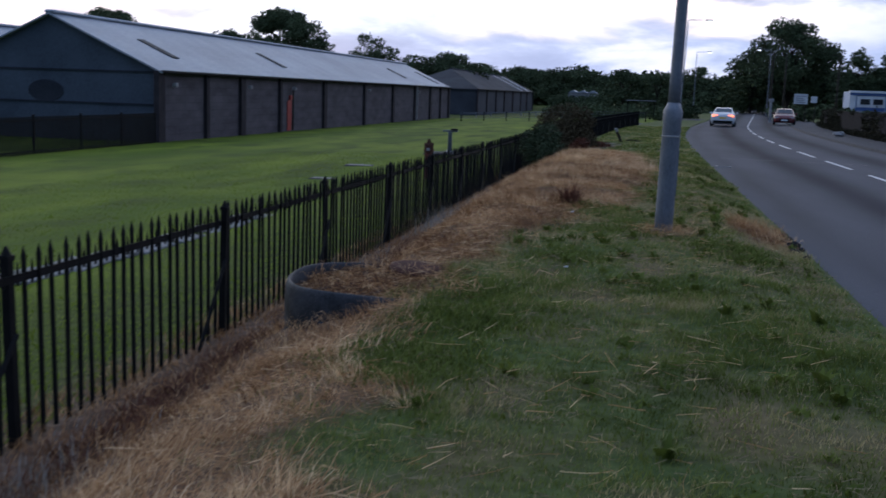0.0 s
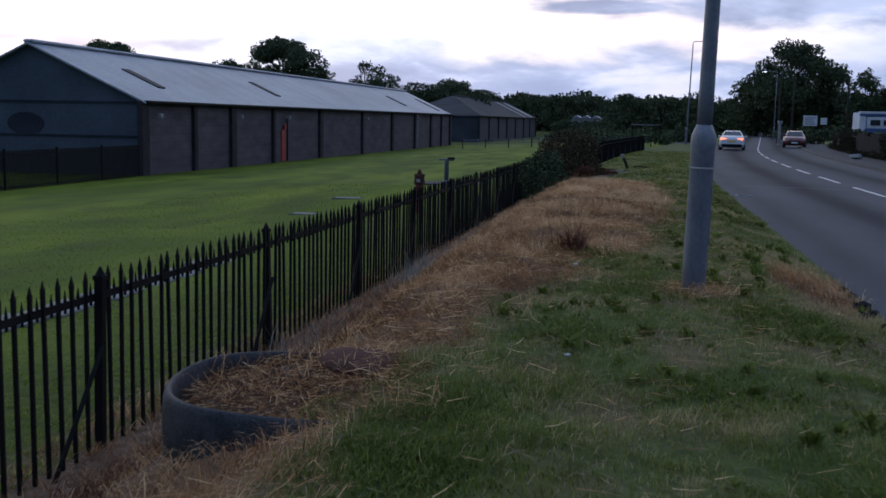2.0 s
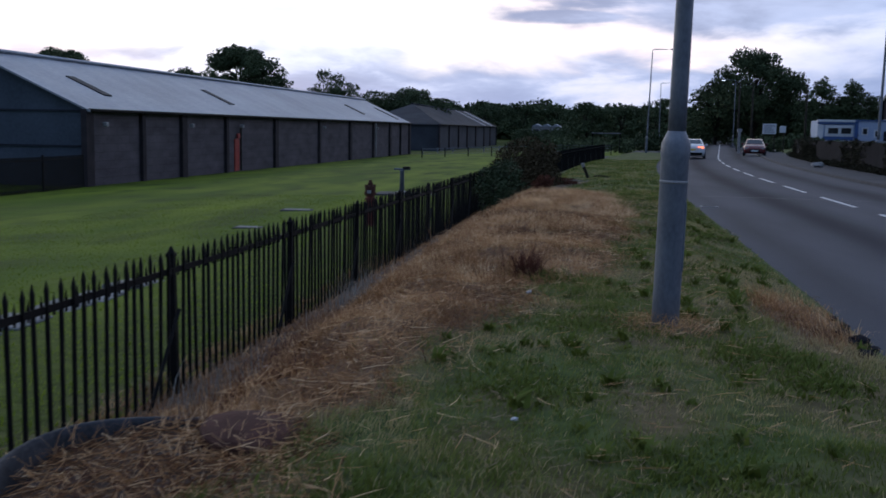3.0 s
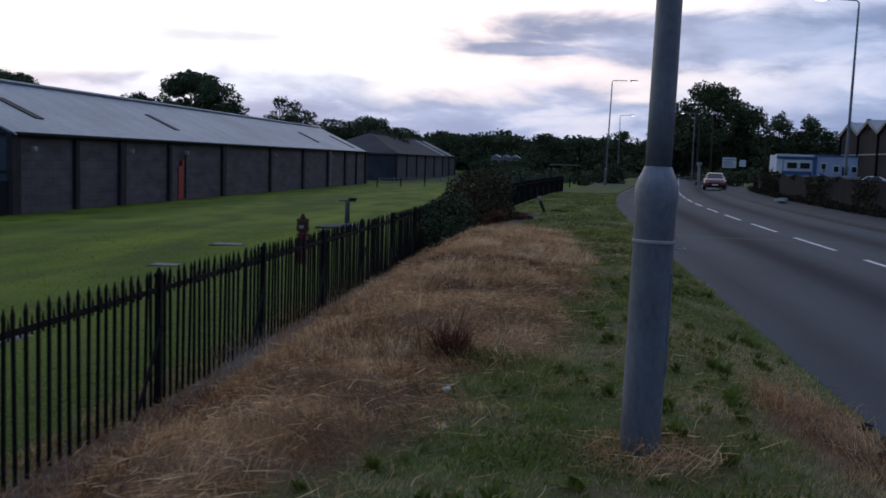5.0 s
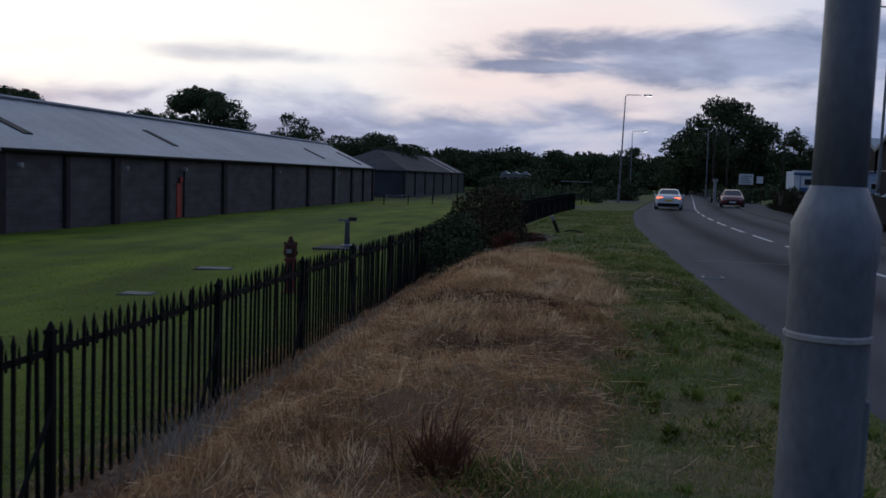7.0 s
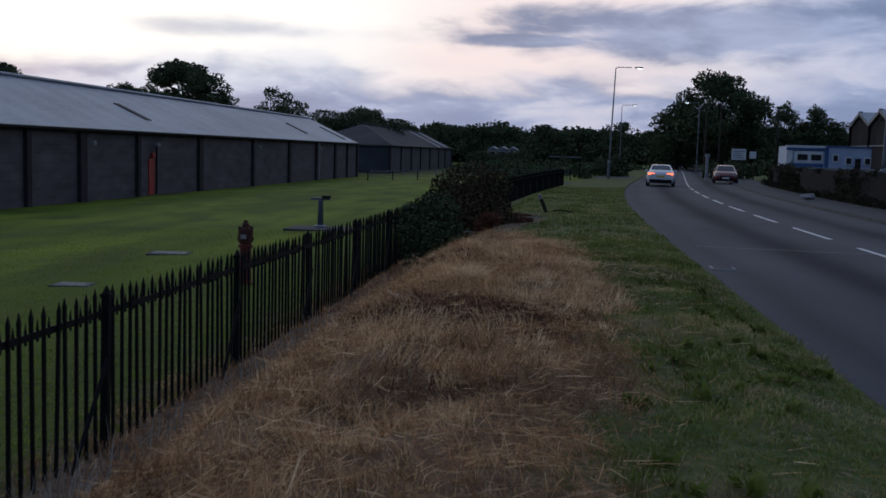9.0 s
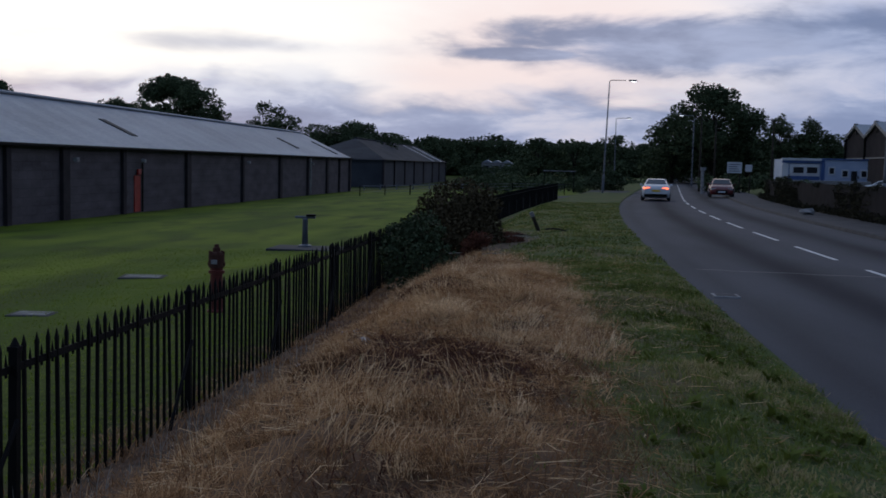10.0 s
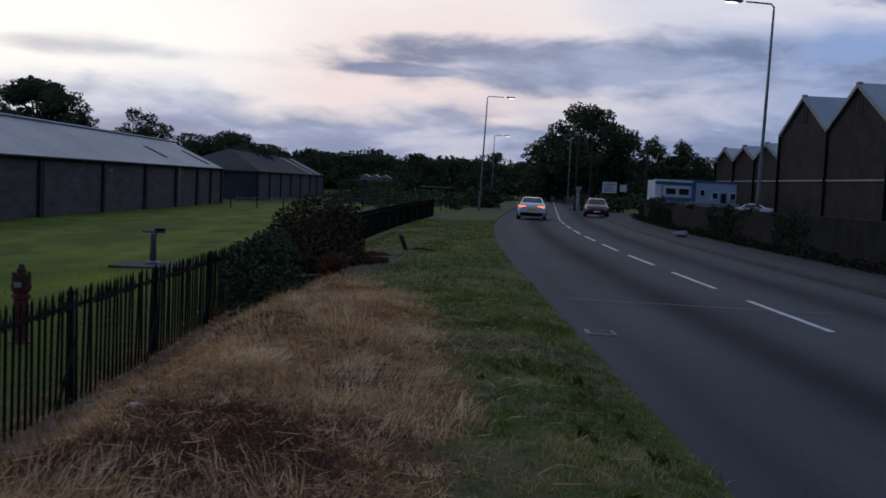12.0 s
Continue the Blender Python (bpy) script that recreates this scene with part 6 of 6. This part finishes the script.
# loose straw over the litter in the tyre
n = 2600
r_, a_ = 0.8 * np.sqrt(rng.random(n)), rng.random(n) * 2 * math.pi
u, y = RX + r_ * np.cos(a_), RY + r_ * np.sin(a_)
V, F_ = stalks(rng, u, y, RZ - 0.05 + 0.10 * r_ * np.cos(a_ - 0.7) + 0.05 * rng.random(n), 0.06 + 0.18 * rng.random(n), 0.0035 + 0.003 * rng.random(n), None, 0.3)
keep_blades(V, F_, 0.06 + 0.85 * rng.random(n) ** 2)
tagged(with_tone(np_mesh("dead_grass", np.concatenate(VV), np.concatenate(FF), STRAWTONE), np.concatenate(TT)), "matted straw-coloured dead grass on the bank", "dead grass", kind="stuff")
# cut stalks strewn over the green
u, y = scatter(rng, 9000, -2.0, 2.0, 2.5, 28)
u, y = clump(rng, u, y, 0.75, 0.12)
V, F_ = stalks(rng, swing(u, y), y, ground_z(u, y) + 0.03 + 0.02 * rng.random(9000), 0.04 + 0.10 * rng.random(9000), np.full(9000, 0.003), None, 0.2)
tagged(np_mesh("grass_cuttings", V, F_, CUTSTRAW), "thin cut straw stalks strewn over the verge", "straw", kind="stuff")

# dead russet weeds in patches on the bank, and litter inside the tyre
VV, FF, off = [], [], 0
for cu, cy, ru, ry, n, hmax in ((-1.1, 22.0, 0.85, 1.6, 8000, 0.14), (-1.9, 27.2, 0.5, 0.8, 2400, 0.17), (-0.9, 15.0, 0.12, 0.15, 200, 0.45), (-2.2, 9.05, 0.55, 0.55, 500, 0.10), (-1.2, 18.6, 0.3, 0.4, 130, 0.2), (-1.7, 33.0, 0.4, 0.8, 500, 0.2), (-3.4, 7.0, 0.3, 2.0, 1500, 0.25), (-3.3, 15.5, 0.3, 2.5, 1500, 0.25), (-2.6, 11.2, 0.5, 0.6, 700, 0.25)):
    u, y = cu + rng.normal(size=n) * ru * 0.6, cy + rng.normal(size=n) * ry * 0.6
    base = np.maximum(ground_z(u, y), np.where(np.hypot(u + 2.2, y - 9.05) < 0.75, -0.17, -9))
    V, F_ = blades(rng, swing(u, y), y, base, hmax * (0.4 + 0.6 * rng.random(n)), 0.006 + 0.007 * rng.random(n), (0.2 if hmax > 0.3 else 0.7) + 0.9 * rng.random(n))
    VV.append(V), FF.append(F_ + off)
    off += len(V)
tagged(np_mesh("russet_weeds", np.concatenate(VV), np.concatenate(FF), RUSSET), "patches of dead russet dock and weed stems", "weeds", kind="stuff")

VV, FF, off = [], [], 0
for cu, cy, ru, ry, n, hmax in ((-3.45, 18.2, 0.2, 0.5, 160, 0.6), (-3.5, 12.9, 0.2, 0.3, 60, 0.5), (-3.6, 20.0, 0.15, 1.5, 120, 0.4), (-3.6, 24.8, 0.15, 1.5, 120, 0.4), (-3.5, 4.6, 0.3, 0.9, 500, 0.22)):
    u, y = cu + rng.normal(size=n) * ru, cy + rng.normal(size=n) * ry
    V, F_ = blades(rng, swing(u, y), y, ground_z(u, y), hmax * (0.4 + 0.6 * rng.random(n)), 0.006 + 0.006 * rng.random(n), 0.1 + 0.5 * rng.random(n))
    VV.append(V), FF.append(F_ + off)
    off += len(V)
tagged(np_mesh("pale_weeds", np.concatenate(VV), np.concatenate(FF), PALEWEED), "bleached dead stems along the foot of the railings", "weeds", kind="stuff")

u, y = scatter(rng, 70000, -4.2, -17, 4, 44)
u = -4.2 - 12.8 * (rng.random(70000) ** 1.7)
y = 4 + 44 * rng.random(70000) ** 1.15
V, F_ = blades(rng, u, y, ground_z(u, y) - 0.004, 0.03 + 0.04 * rng.random(70000), np.full(70000, 0.012), 0.3 + rng.random(70000))
tagged(np_mesh("field_grass", V, F_, FIELDGRASS), "short bright green mown grass of the field", "grass", kind="stuff")
